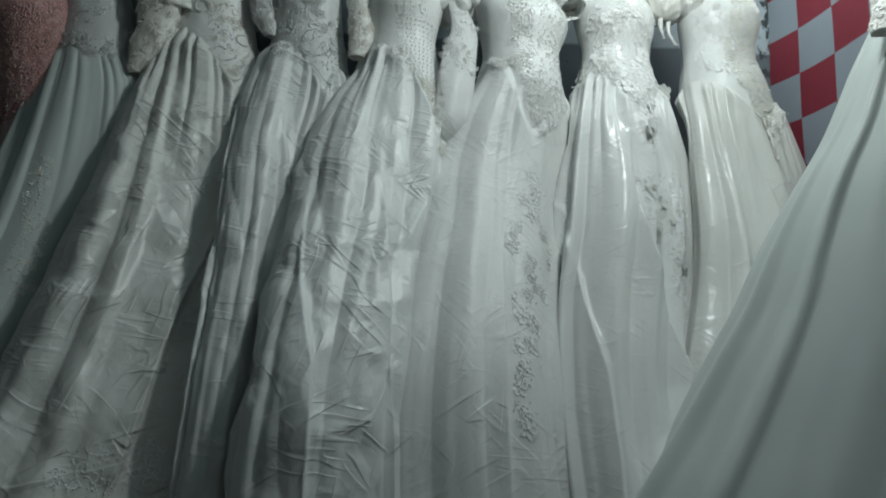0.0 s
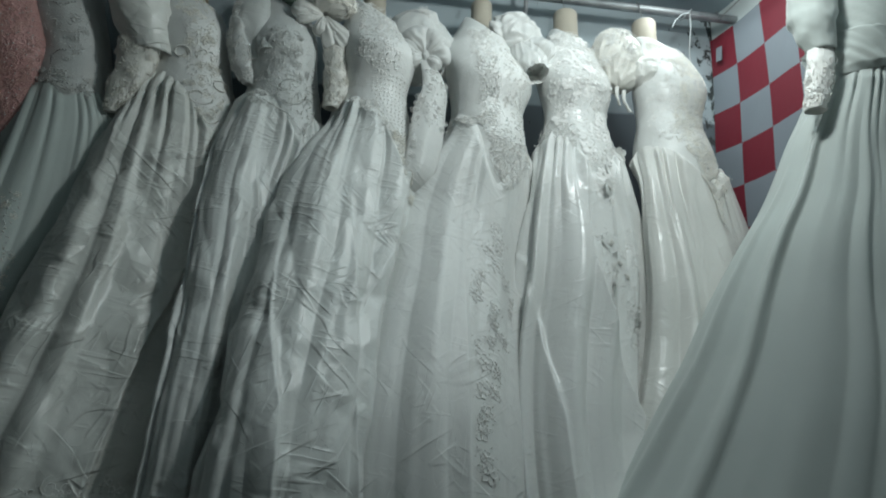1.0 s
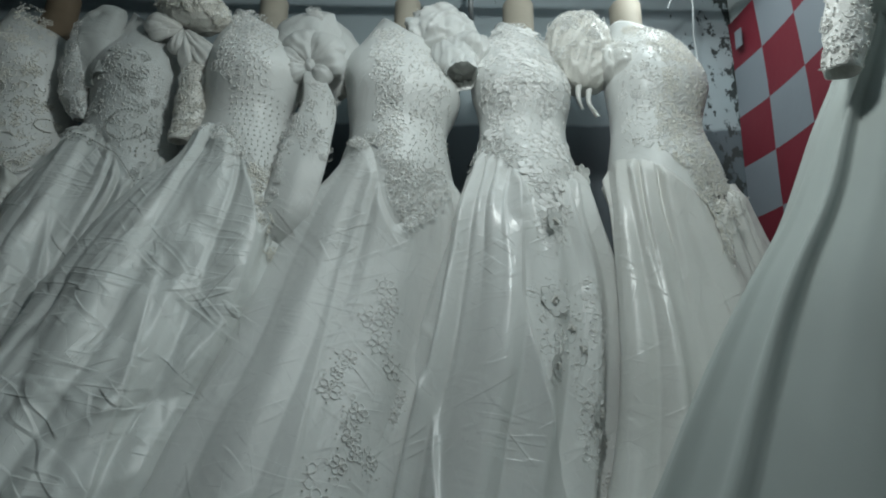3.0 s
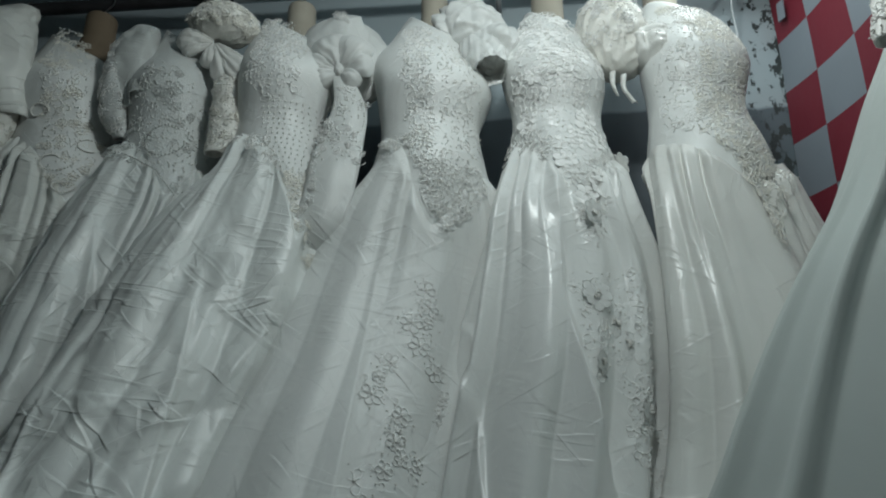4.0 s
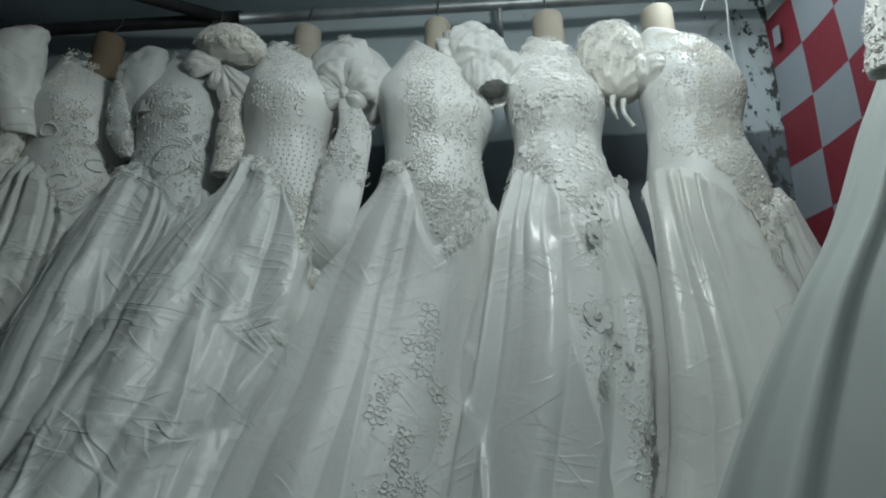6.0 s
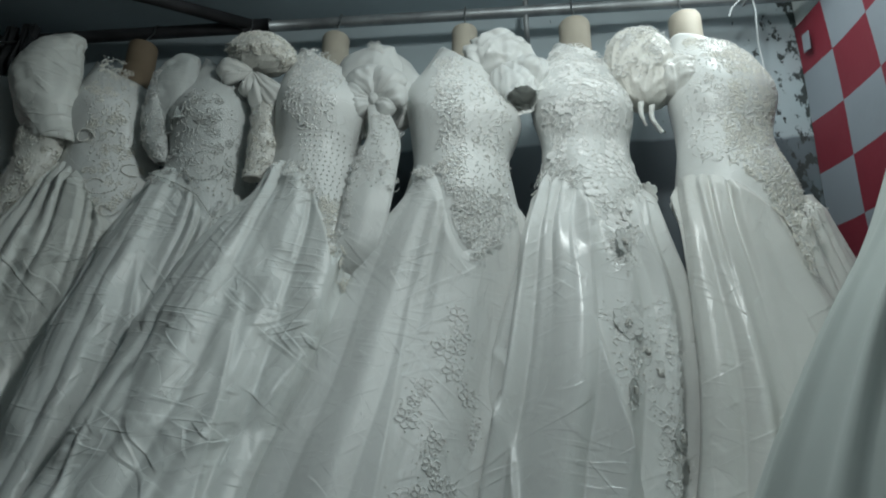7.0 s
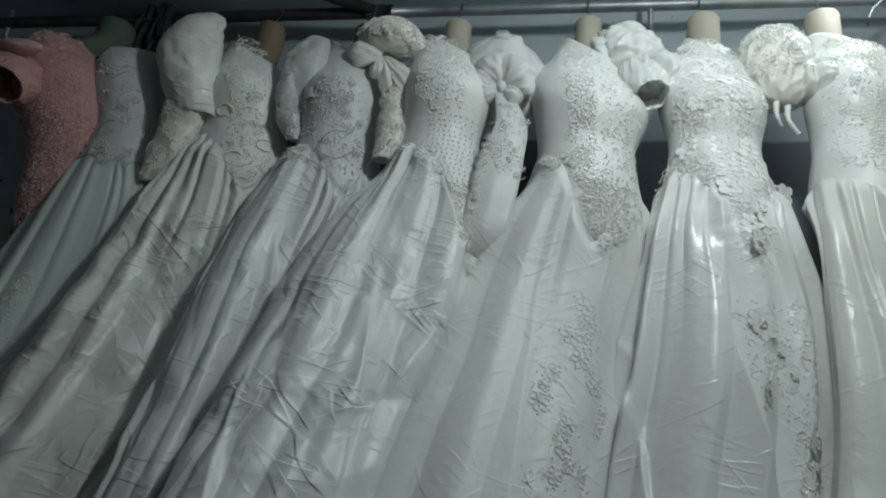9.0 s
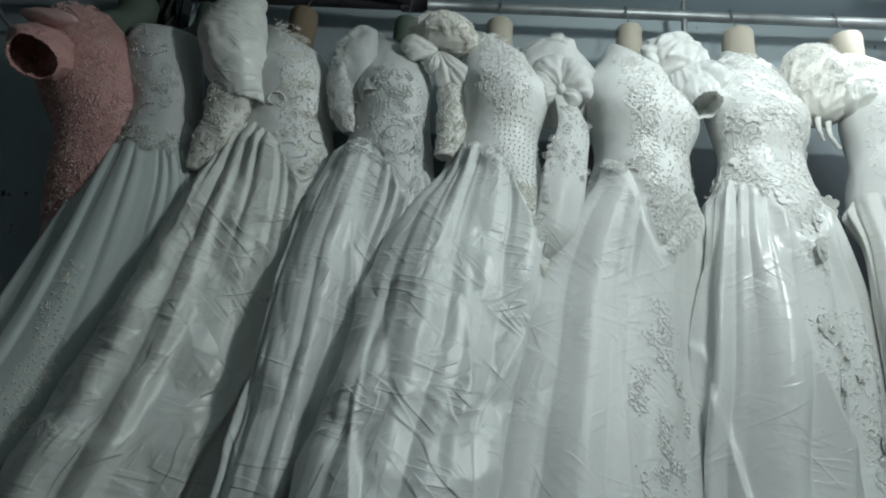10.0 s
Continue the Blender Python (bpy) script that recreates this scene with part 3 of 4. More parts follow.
def sleeve_tube(gown, pts, radii, material, seed, flat=0.75, crumple=0.12, name="lower_sleeve", label="", rows=34, cols=44):
    """A hanging sleeve along pts with soft cross creases."""
    t = np.linspace(0, 1, len(pts))
    s = np.linspace(0, 1, rows)
    c = np.stack([curve_at(s, t, np.array([p[k] for p in pts], float)) for k in range(3)], -1)
    r = curve_at(s, t, np.array(radii, float))
    u = np.linspace(-math.pi, math.pi, cols, endpoint=False)
    U, S = np.meshgrid(u, s)
    rr = r[:, None] * (1 + crumple * (vnoise(U * 1.4, S * 8, seed) + 0.6 * np.abs(vnoise(U * 2.5 + 5, S * 17, seed + 1))))
    P = np.stack([c[:, 0:1] + rr * np.sin(U), c[:, 1:2] - flat * rr * np.cos(U), c[:, 2:3] + 0.0 * U], -1)
    lip = P[-1] * 0.92 + P[-1].mean(0) * 0.08
    deep = P[-6] * 0.75 + P[-6].mean(0) * 0.25
    ob = mesh_part(name, np.concatenate([P.reshape(-1, 3), lip, deep]), grid_faces(rows + 2, cols), material, gown.root, label)
    return ob, P


def ribbon(gown, pts, widths, material, turn=0.0, thick=0.003, cup=0.006, seed=1, name="ribbon", label="", rows=40, cols=14, parent=None):
    """A flat hanging band of cloth along pts, softly cupped, with a real thickness."""
    t = np.linspace(0, 1, len(pts))
    s = np.linspace(0, 1, rows)
    c = np.stack([curve_at(s, t, np.array([p[k] for p in pts], float)) for k in range(3)], -1)
    w = curve_at(s, t, np.array(widths, float))
    u = np.linspace(-0.5, 0.5, cols)
    U, S = np.meshgrid(u, s)
    d = cup * (1 - 4 * U * U) + 0.004 * vnoise(U * 3, S * 7, seed)
    a = math.radians(turn)
    P = np.stack([c[:, 0:1] + w[:, None] * U * math.cos(a), c[:, 1:2] + w[:, None] * U * math.sin(a) - d, c[:, 2:3] + 0 * U], -1)
    Q = (P + np.array([0, thick, 0]))[:, ::-1]
    return mesh_part(name, np.concatenate([P, Q], 1).reshape(-1, 3), grid_faces(rows, cols * 2), material, parent or gown.root, label), P


def mannequin(gown, x, y, neck_top, material, label, shoulder=2.30, top=2.3, radius=0.042, group="torso mannequins"):
    """A headless hanging torso inside the gown, with a neck stump and a wire hook to the rail."""
    root = thing("torso_mannequin", label, "mannequin", group)
    cols = 48
    th = np.linspace(-math.pi, math.pi, cols, endpoint=False)
    rings = []
    for z in np.linspace(1.98, shoulder, 16):
        rings.append(gown.surf(th, z - 0.06 * (0.5 + 0.5 * np.sin(th - 0.25)) * min(1, max(0, (z - 2.1) / 0.15)), -0.012))
    c0 = rings[-1].mean(0)
    for k, (f, r) in enumerate(((0.25, 1.0), (0.5, 1.0), (0.7, 1.0), (1.0, 1.0))):
        z = shoulder + (neck_top - shoulder) * f
        q = min(1, f * 1.6)
        rad = radius * (1 + 0.5 * (1 - q)**2)
        cx, cy = c0[0] + (x - c0[0]) * q, c0[1] + (y - c0[1]) * q
        rings.append(np.stack([cx + rad * np.sin(th), cy - rad * np.cos(th), np.full(cols, z)], -1))
    last = rings[-1]
    for k, dz in ((0.93, 0.006), (0.6, 0.010), (0.05, 0.011)):
        rings.append(last * k + last.mean(0) * (1 - k) + np.array([0, 0, dz]))
    mesh_part("torso", np.concatenate(rings), grid_faces(len(rings), cols), material, root)
    hook = [(x, y, neck_top), (x, y + 0.004, neck_top + 0.03)]
    rail_y, rail_z = 1.92, 2.617
    zt = rail_z + 0.019
    hook += [(x, rail_y - 0.024, rail_z - 0.02), (x, rail_y - 0.022, rail_z + 0.006), (x, rail_y - 0.010, zt), (x, rail_y + 0.012, zt), (x, rail_y + 0.022, rail_z)]
    mesh_part("hook", *tube(hook, 0.0022, 6), WIRE, root)
    return root


# ---- the room ----
def slab(name, x0, y0, z0, x1, y1, z1, material, label, category, n=1):
    bm = bmesh.new()
    bmesh.ops.create_cube(bm, size=1)
    for v in bm.verts:
        v.co = Vector((x0 if v.co.x < 0 else x1, y0 if v.co.y < 0 else y1, z0 if v.co.z < 0 else z1))
    return tagged(part(name, bm, material, None, "", False), label, category, "", "structure")


slab("floor", -3.4, -2.7, -0.1, 2.0, 2.2, 0.0, FLOOR, "worn grey shop floor below the gowns", "floor")
slab("ceiling", -3.4, -2.7, CEIL, 2.0, 2.2, CEIL + 0.1, CEILING, "stained blue-grey painted ceiling", "ceiling")
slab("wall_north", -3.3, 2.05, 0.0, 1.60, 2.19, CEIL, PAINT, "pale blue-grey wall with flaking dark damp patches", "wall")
# West and south walls stay out of view, added to throw light back.
slab("wall_west", -3.4, -2.6, 0.0, -3.3, 2.2, CEIL, PAINT_PLAIN, "unseen plain blue-grey wall closing the room to bounce light", "wall")
slab("wall_south", -3.4, -2.7, 0.0, 2.0, -2.6, CEIL, PAINT_PLAIN, "unseen plain blue-grey wall closing the room to bounce light", "wall")
WALL_TURN = math.radians(7)


def east(s, out, z):
    """A point on the slanting east wall: s metres from the corner, out metres into the room."""
    return Vector((1.33 + s * math.sin(WALL_TURN) - out * math.cos(WALL_TURN), 2.05 - s * math.cos(WALL_TURN) - out * math.sin(WALL_TURN), z))


_v = [east(s, o, z) for z in (0.0, CEIL) for s, o in ((-0.02, 0), (4.7, 0), (4.7, -0.12), (-0.02, -0.12))]
tagged(mesh_part("wall_east", _v, [(0, 1, 5, 4), (1, 2, 6, 5), (2, 3, 7, 6), (3, 0, 4, 7), (0, 3, 2, 1), (4, 5, 6, 7)], PAINT_PLAIN, smooth=False),
       "blue-grey painted side wall behind the banner", "wall", "", "structure")


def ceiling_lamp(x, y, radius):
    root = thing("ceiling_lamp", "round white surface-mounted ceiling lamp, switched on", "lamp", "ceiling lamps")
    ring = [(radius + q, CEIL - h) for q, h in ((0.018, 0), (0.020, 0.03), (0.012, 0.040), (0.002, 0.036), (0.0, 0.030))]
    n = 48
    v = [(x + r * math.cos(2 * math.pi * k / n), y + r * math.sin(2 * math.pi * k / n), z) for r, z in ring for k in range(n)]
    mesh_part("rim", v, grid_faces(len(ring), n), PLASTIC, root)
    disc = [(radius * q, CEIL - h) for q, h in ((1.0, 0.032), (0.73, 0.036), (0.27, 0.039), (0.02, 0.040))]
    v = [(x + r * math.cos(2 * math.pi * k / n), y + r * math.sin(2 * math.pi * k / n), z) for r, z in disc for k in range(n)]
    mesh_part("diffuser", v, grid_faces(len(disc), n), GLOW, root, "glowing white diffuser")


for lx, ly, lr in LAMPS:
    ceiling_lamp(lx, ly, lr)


# Body for the added front light; it hangs above the view.
def added_bulb(x, y, z):
    root = thing("added_bulb", "unseen globe bulb on a short flex, added to light the gown fronts", "lamp")
    mesh_part("flex", *tube([(x, y, CEIL), (x + 0.002, y, CEIL - 0.05), (x, y, z + 0.105)], 0.003, 8), IRON, root)
    mesh_part("holder", *tube([(x, y, z + 0.115), (x, y, z + 0.105), (x, y, z + 0.062)], [0.010, 0.019, 0.021], 20), PLASTIC, root)
    n = 28
    prof = [(0.019, 0.060)] + [(0.056 * math.sin(w), 0.056 * math.cos(w)) for w in np.linspace(0.42, 3.1, 14)]
    v = [(x + r * math.cos(2 * math.pi * k / n), y + r * math.sin(2 * math.pi * k / n), z + h) for r, h in prof for k in range(n)]
    globe = mesh_part("globe", v, grid_faces(len(prof), n), GLOW, root, "glowing globe of the added bulb")
    globe.visible_shadow = False


added_bulb(*ADDED_BULB)

# the hanging rail and the pipe that branches off it
rail = thing("hanging_rail", "long grey steel pipe rail fixed under the ceiling", "rail")
RAIL_Y, RAIL_Z = 1.92, 2.617
mesh_part("pipe", *tube([(-0.27 + i * 0.2, RAIL_Y, RAIL_Z) for i in range(9)] + [(1.45, RAIL_Y, RAIL_Z)], 0.016, 14), STEEL, rail)
mesh_part("pipe", *tube([(-3.29 + i * 0.3, RAIL_Y, RAIL_Z) for i in range(11)] + [(-0.275, RAIL_Y, RAIL_Z)], 0.019, 14), IRON, rail, "dark iron length of pipe")
mesh_part("coupling", *tube([(-0.31, RAIL_Y, RAIL_Z), (-0.23, RAIL_Y, RAIL_Z)], 0.024, 14), IRON, rail)
mesh_part("branch_pipe", *tube([(-0.27, RAIL_Y, RAIL_Z), (-0.5, 1.80, 2.625), (-1.9, 1.10, 2.66)], 0.018, 14), IRON, rail)
for bx in (0.53, -1.6):
    mesh_part("bracket", *tube([(bx, RAIL_Y, RAIL_Z + 0.05), (bx, RAIL_Y + 0.004, RAIL_Z - 0.05), (bx + 0.004, RAIL_Y + 0.05, RAIL_Z - 0.075), (bx, 2.052, RAIL_Z - 0.08)], 0.008, 8), STEEL, rail)

# checkered banner on the side wall
CW, CH = 0.134, 0.158
cols_n, rows_n, sub = 7, 9, 5
verts, slots = [], []
for i in range(rows_n * sub + 1):
    for j in range(cols_n * sub + 1):
        s, z = 0.002 + j / sub * CW, 2.60 - i / sub * CH
        wave = 0.012 + 0.010 * math.sin(s * 9 + 1.0) * (0.4 + i / 40) + 0.006 * math.sin(z * 7 + s * 5)
        z -= 0.010 * math.sin(s * 11) + (0.02 if j < sub else 0) * 0
        verts.append(east(s, max(0.004, wave), z))
faces = grid_faces(rows_n * sub + 1, cols_n * sub + 1, False)
for i in range(rows_n * sub):
    for j in range(cols_n * sub):
        slots.append((i // sub + j // sub) % 2)
tagged(mesh_part("banner", verts, faces, None, mats=[RED, CHECK], slots=slots), "red and white checkered cloth banner hung on the wall", "banner")
part_tag = [east(0.055, 0.030, 2.535), east(0.085, 0.030, 2.530), east(0.080, 0.030, 2.475), east(0.050, 0.030, 2.480)]
part_tag += [v + Vector((0.003, 0.001, 0)) for v in part_tag]
tagged(mesh_part("paper_tag", part_tag, [(0, 1, 2, 3), (4, 7, 6, 5), (0, 4, 5, 1), (1, 5, 6, 2), (2, 6, 7, 3), (3, 7, 4, 0)], CHECK, smooth=False), "small white paper tag on the banner", "tag")

# ---- the gowns, from the east end of the rail to the west ----
# rows: z, left, right, front, depth, turn
g7 = Gown("wedding_dress", "ivory satin gown with pearl-beaded lace bodice and lace puff sleeve", [
    (0.86, 0.62, 1.20, 1.28, 0.26, 20), (1.15, 0.68, 1.20, 1.36, 0.25, 20), (1.35, 0.745, 1.20, 1.44, 0.24, 20), (1.5, 0.775, 1.18, 1.48, 0.21, 20), (1.69, 0.797, 1.14, 1.53, 0.17, 20),
    (1.83, 0.812, 1.10, 1.57, 0.14, 20), (1.95, 0.828, 1.065, 1.60, 0.11, 18), (2.05, 0.845, 1.045, 1.63, 0.085, 15),
    (2.17, 0.842, 1.068, 1.62, 0.10, 15), (2.25, 0.85, 1.06, 1.66, 0.09, 15), (2.31, 0.88, 1.02, 1.74, 0.07, 15), (2.34, 0.905, 0.995, 1.80, 0.045, 15)],
    1.93, (0.10, 0.6), -0.02, 0.86, 7, back=(1.03, 1.05), hub=0.42, shoulder=0.945)
g7.skirt(SATIN_WARM, folds=7, amp=0.055, gather=0.026, widths=(0.14, 0.24, 0.35), pleats=20)
g7.bodice(SATIN_BODICE, top=2.435, neck=0.04, fall=0.15, rows=56)
mannequin(g7, 0.95, 1.87, 2.515, BEIGE, "beige linen torso mannequin hanging by a wire hook")

g6 = Gown("wedding_dress", "glossy white satin gown with embroidered bodice and gathered skirt", [
    (0.88, 0.37, 0.68, 1.28, 0.26, 18), (1.15, 0.365, 0.735, 1.38, 0.25, 18), (1.35, 0.39, 0.79, 1.46, 0.23, 18), (1.5, 0.425, 0.82, 1.50, 0.20, 18), (1.69, 0.458, 0.825, 1.55, 0.17, 18),
    (1.83, 0.485, 0.79, 1.59, 0.14, 16), (1.95, 0.522, 0.762, 1.64, 0.11, 14), (2.05, 0.548, 0.736, 1.66, 0.08, 12),
    (2.16, 0.530, 0.754, 1.64, 0.10, 12), (2.24, 0.525, 0.745, 1.68, 0.09, 12), (2.31, 0.575, 0.72, 1.76, 0.065, 12), (2.34, 0.61, 0.70, 1.82, 0.045, 12)],
    1.965, (0.15, 0.45), -0.01, 0.88, 6, lean=22, back=(1.02, 1.05), hub=0.42, shoulder=0.648)
EDGE_6 = [(0.616, 1.89), (0.610, 1.75), (0.600, 1.62), (0.625, 1.45), (0.650, 1.28), (0.672, 1.13), (0.633, 1.03), (0.58, 0.98), (0.55, 0.88)]
g6.skirt(SATIN_GLOSSY, folds=7, amp=0.052, gather=0.022, pleats=17, widths=(0.12, 0.18, 0.26), steps=[
    (EDGE_6, 0.026, 0.30, 1), ([(0.458, 1.82), (0.44, 1.575), (0.453, 1.356), (0.471, 1.17), (0.467, 0.99), (0.46, 0.88)], 0.016, 0.25, 1)])
g6.bodice(SATIN_BODICE, top=2.435, neck=0.04, fall=0.15, rows=56)
mannequin(g6, 0.657, 1.87, 2.515, BEIGE, "beige linen torso mannequin hanging by a wire hook")

g5 = Gown("wedding_dress", "matt white satin gown with sequined bodice, bow sleeve and floral panel", [
    (0.86, 0.02, 0.43, 1.15, 0.30, 18), (1.15, 0.025, 0.42, 1.23, 0.29, 18), (1.35, 0.05, 0.445, 1.34, 0.26, 18), (1.5, 0.08, 0.475, 1.43, 0.22, 18), (1.69, 0.115, 0.51, 1.52, 0.18, 18),
    (1.83, 0.165, 0.51, 1.58, 0.15, 16), (1.95, 0.225, 0.475, 1.62, 0.115, 14), (2.03, 0.246, 0.462, 1.635, 0.09, 12),
    (2.14, 0.236, 0.492, 1.62, 0.11, 12), (2.24, 0.225, 0.455, 1.67, 0.09, 12), (2.31, 0.27, 0.42, 1.76, 0.065, 12), (2.34, 0.31, 0.40, 1.82, 0.045, 12)],
    1.965, (0.19, 0.42), -0.05, 0.86, 5, lean=28, back=(1.02, 1.09), hub=0.42, shoulder=0.35)
g5.skirt(SATIN_MATT, folds=7, amp=0.028, gather=0.012, widths=(0.24, 0.40, 0.5), pleats=16, steps=[
    ([(0.30, 1.80), (0.273, 1.652), (0.26, 1.45), (0.248, 1.266), (0.237, 1.112), (0.237, 0.86)], 0.014, 0.5, 1)])
g5.bodice(SATIN_BODICE, top=2.435, neck=0.04, fall=0.15, rows=56)
mannequin(g5, 0.356, 1.87, 2.515, BEIGE, "beige linen torso mannequin hanging by a wire hook", radius=0.036)

g4 = Gown("wedding_dress", "creased grey-white satin gown with pearl-dotted bodice and rosette sleeve", [
    (0.82, -0.25, 0.08, 1.08, 0.30, 18), (1.15, -0.232, 0.08, 1.16, 0.29, 18), (1.35, -0.22, 0.1, 1.27, 0.26, 18), (1.5, -0.207, 0.13, 1.35, 0.23, 18), (1.69, -0.188, 0.165, 1.45, 0.18, 18),
    (1.83, -0.155, 0.175, 1.53, 0.15, 16), (1.95, -0.105, 0.125, 1.585, 0.11, 14), (2.03, -0.080, 0.108, 1.605, 0.085, 12),
    (2.16, -0.075, 0.128, 1.58, 0.10, 12), (2.24, -0.09, 0.11, 1.63, 0.09, 12), (2.31, -0.06, 0.07, 1.74, 0.065, 12), (2.34, -0.05, 0.04, 1.81, 0.045, 12)],
    1.965, (0.19, 0.26, 0.42), -0.05, 0.82, 4, back=(1.035, 1.06), hub=0.42, shoulder=-0.012)
g4.skirt(SATIN_DULL, folds=7, amp=0.027, gather=0.020, crumple=0.42, steps=[
    ([(-0.02, 1.68), (-0.002, 1.428), (0.005, 1.216), (0.01, 1.06), (0.01, 0.82)], 0.022, 0.3, 1),
    ([(-0.164, 1.595), (-0.158, 1.349), (-0.12, 1.174), (-0.121, 1.06), (-0.12, 0.82)], 0.018, 0.25, 1)])
g4.bodice(SATIN_BODICE, top=2.435, neck=0.04, fall=0.15, rows=56)
mannequin(g4, -0.010, 1.87, 2.515, BEIGE, "beige linen torso mannequin hanging by a wire hook", radius=0.038)

g3 = Gown("wedding_dress", "white satin gown with grey beaded bodice and short beaded sleeve", [
    (0.82, -0.37, -0.19, 1.18, 0.26, 16), (1.15, -0.358, -0.18, 1.24, 0.25, 16), (1.35, -0.365, -0.165, 1.33, 0.23, 16), (1.5, -0.372, -0.155, 1.39, 0.20, 16), (1.69, -0.383, -0.135, 1.47, 0.17, 16),
    (1.83, -0.376, -0.105, 1.53, 0.14, 16), (1.95, -0.358, -0.125, 1.575, 0.11, 14), (2.03, -0.330, -0.143, 1.60, 0.085, 12),
    (2.16, -0.335, -0.155, 1.59, 0.10, 12), (2.24, -0.33, -0.165, 1.64, 0.085, 12), (2.31, -0.31, -0.20, 1.74, 0.06, 12), (2.34, -0.31, -0.24, 1.80, 0.04, 12)],
    1.965, (0.11, 0.32, 0.3), -0.03, 0.82, 3, back=(1.05, 1.06), hub=0.35, shoulder=-0.277)
g3.skirt(SATIN_DULL, folds=6, amp=0.028, gather=0.020, crumple=0.38, steps=[
    ([(-0.279, 1.849), (-0.246, 1.678), (-0.218, 1.547), (-0.196, 1.444), (-0.18, 1.2), (-0.17, 0.82)], 0.020, 0.3, 1)])
g3.bodice(LACE_GREY, top=2.435, neck=0.04, fall=0.15, rows=56)
mannequin(g3, -0.277, 1.86, 2.50, GREEN, "dark grey-green torso mannequin hanging by a wire hook", radius=0.036)

g2 = Gown("wedding_dress", "crumpled ivory taffeta gown with beaded bodice and puffed sleeve", [
    (0.80, -0.79, -0.31, 1.10, 0.32, 16), (1.15, -0.735, -0.3, 1.24, 0.29, 16), (1.35, -0.71, -0.305, 1.33, 0.26, 16), (1.5, -0.692, -0.31, 1.39, 0.22, 16), (1.69, -0.672, -0.32, 1.47, 0.18, 16),
    (1.83, -0.652, -0.325, 1.52, 0.15, 16), (1.95, -0.630, -0.37, 1.56, 0.12, 14), (2.03, -0.598, -0.385, 1.58, 0.09, 12),
    (2.16, -0.60, -0.41, 1.57, 0.105, 12), (2.24, -0.62, -0.43, 1.62, 0.09, 12), (2.31, -0.62, -0.48, 1.73, 0.065, 12), (2.34, -0.615, -0.545, 1.80, 0.04, 12)],
    1.975, (0.11, 0.32, 0.42), -0.05, 0.80, 2, back=(1.06, 1.06), hub=0.2, shoulder=-0.575)
g2.skirt(SATIN_TAFFETA, folds=6, amp=0.030, gather=0.020, crumple=0.48, steps=[
    ([(-0.37, 1.80), (-0.379, 1.604), (-0.402, 1.478), (-0.411, 1.389), (-0.433, 1.3), (-0.441, 1.236), (-0.47, 1.0), (-0.50, 0.80)], 0.035, 0.3, 1)])
g2.bodice(SATIN_BODICE, top=2.435, neck=0.04, fall=0.15, rows=56)
mannequin(g2, -0.58, 1.86, 2.515, BROWN, "brown linen torso mannequin hanging by a wire hook", radius=0.040)

g1 = Gown("wedding_dress", "grey-green tulle gown with sheer embroidered bodice", [
    (0.80, -0.99, -0.72, 1.20, 0.26, 12), (1.15, -0.95, -0.68, 1.30, 0.24, 12), (1.5, -0.908, -0.63, 1.42, 0.20, 12), (1.69, -0.887, -0.615, 1.47, 0.165, 12),
    (1.83, -0.875, -0.625, 1.51, 0.14, 12), (1.95, -0.872, -0.685, 1.55, 0.11, 12), (2.03, -0.873, -0.70, 1.57, 0.085, 10),
    (2.16, -0.91, -0.73, 1.56, 0.10, 10), (2.24, -0.925, -0.755, 1.58, 0.09, 10), (2.31, -0.93, -0.78, 1.64, 0.07, 10), (2.34, -0.92, -0.80, 1.68, 0.05, 10)],
    1.935, (0.04, 0.4), 0.0, 0.80, 1, back=(1.05, 1.06), hub=0.1)
g1.skirt(TULLE, folds=9, amp=0.016, gather=0.007)
g1.bodice(LACE_GREY, top=2.335, neck=0.03)
mannequin(g1, -0.85, 1.84, 2.50, GREEN, "dark grey-green torso mannequin hanging by a wire hook", radius=0.036)

g0 = Gown("evening_dress", "dusky pink sequined lace mermaid gown with flared satin hem", [
    (0.80, -1.16, -0.68, 1.30, 0.24, 10), (1.2, -1.02, -0.73, 1.42, 0.15, 10), (1.5, -0.98, -0.75, 1.50, 0.12, 10), (1.73, -0.982, -0.77, 1.53, 0.11, 10), (1.85, -1.0, -0.79, 1.53, 0.11, 10),
    (1.96, -1.02, -0.82, 1.54, 0.10, 10), (2.08, -1.09, -0.848, 1.51, 0.12, 10), (2.19, -1.11, -0.89, 1.51, 0.11, 10), (2.28, -1.10, -0.96, 1.55, 0.08, 10), (2.33, -1.06, -1.0, 1.61, 0.05, 10)],
    1.735, (0.0, 0.5), 0.0, 0.80, 9, "evening gowns", False, back=(1.04, 1.04), hub=0.0)
g0.skirt(PINK_SATIN, folds=6, amp=0.018, gather=0.003, rows=70, cols=140)
g0.bodice(PINK_LACE, top=2.325, neck=0.03, rows=70)
mannequin(g0, -1.0, 1.74, 2.44, GREEN, "dark grey-green torso mannequin hanging by a wire hook", shoulder=2.29, radius=0.05)

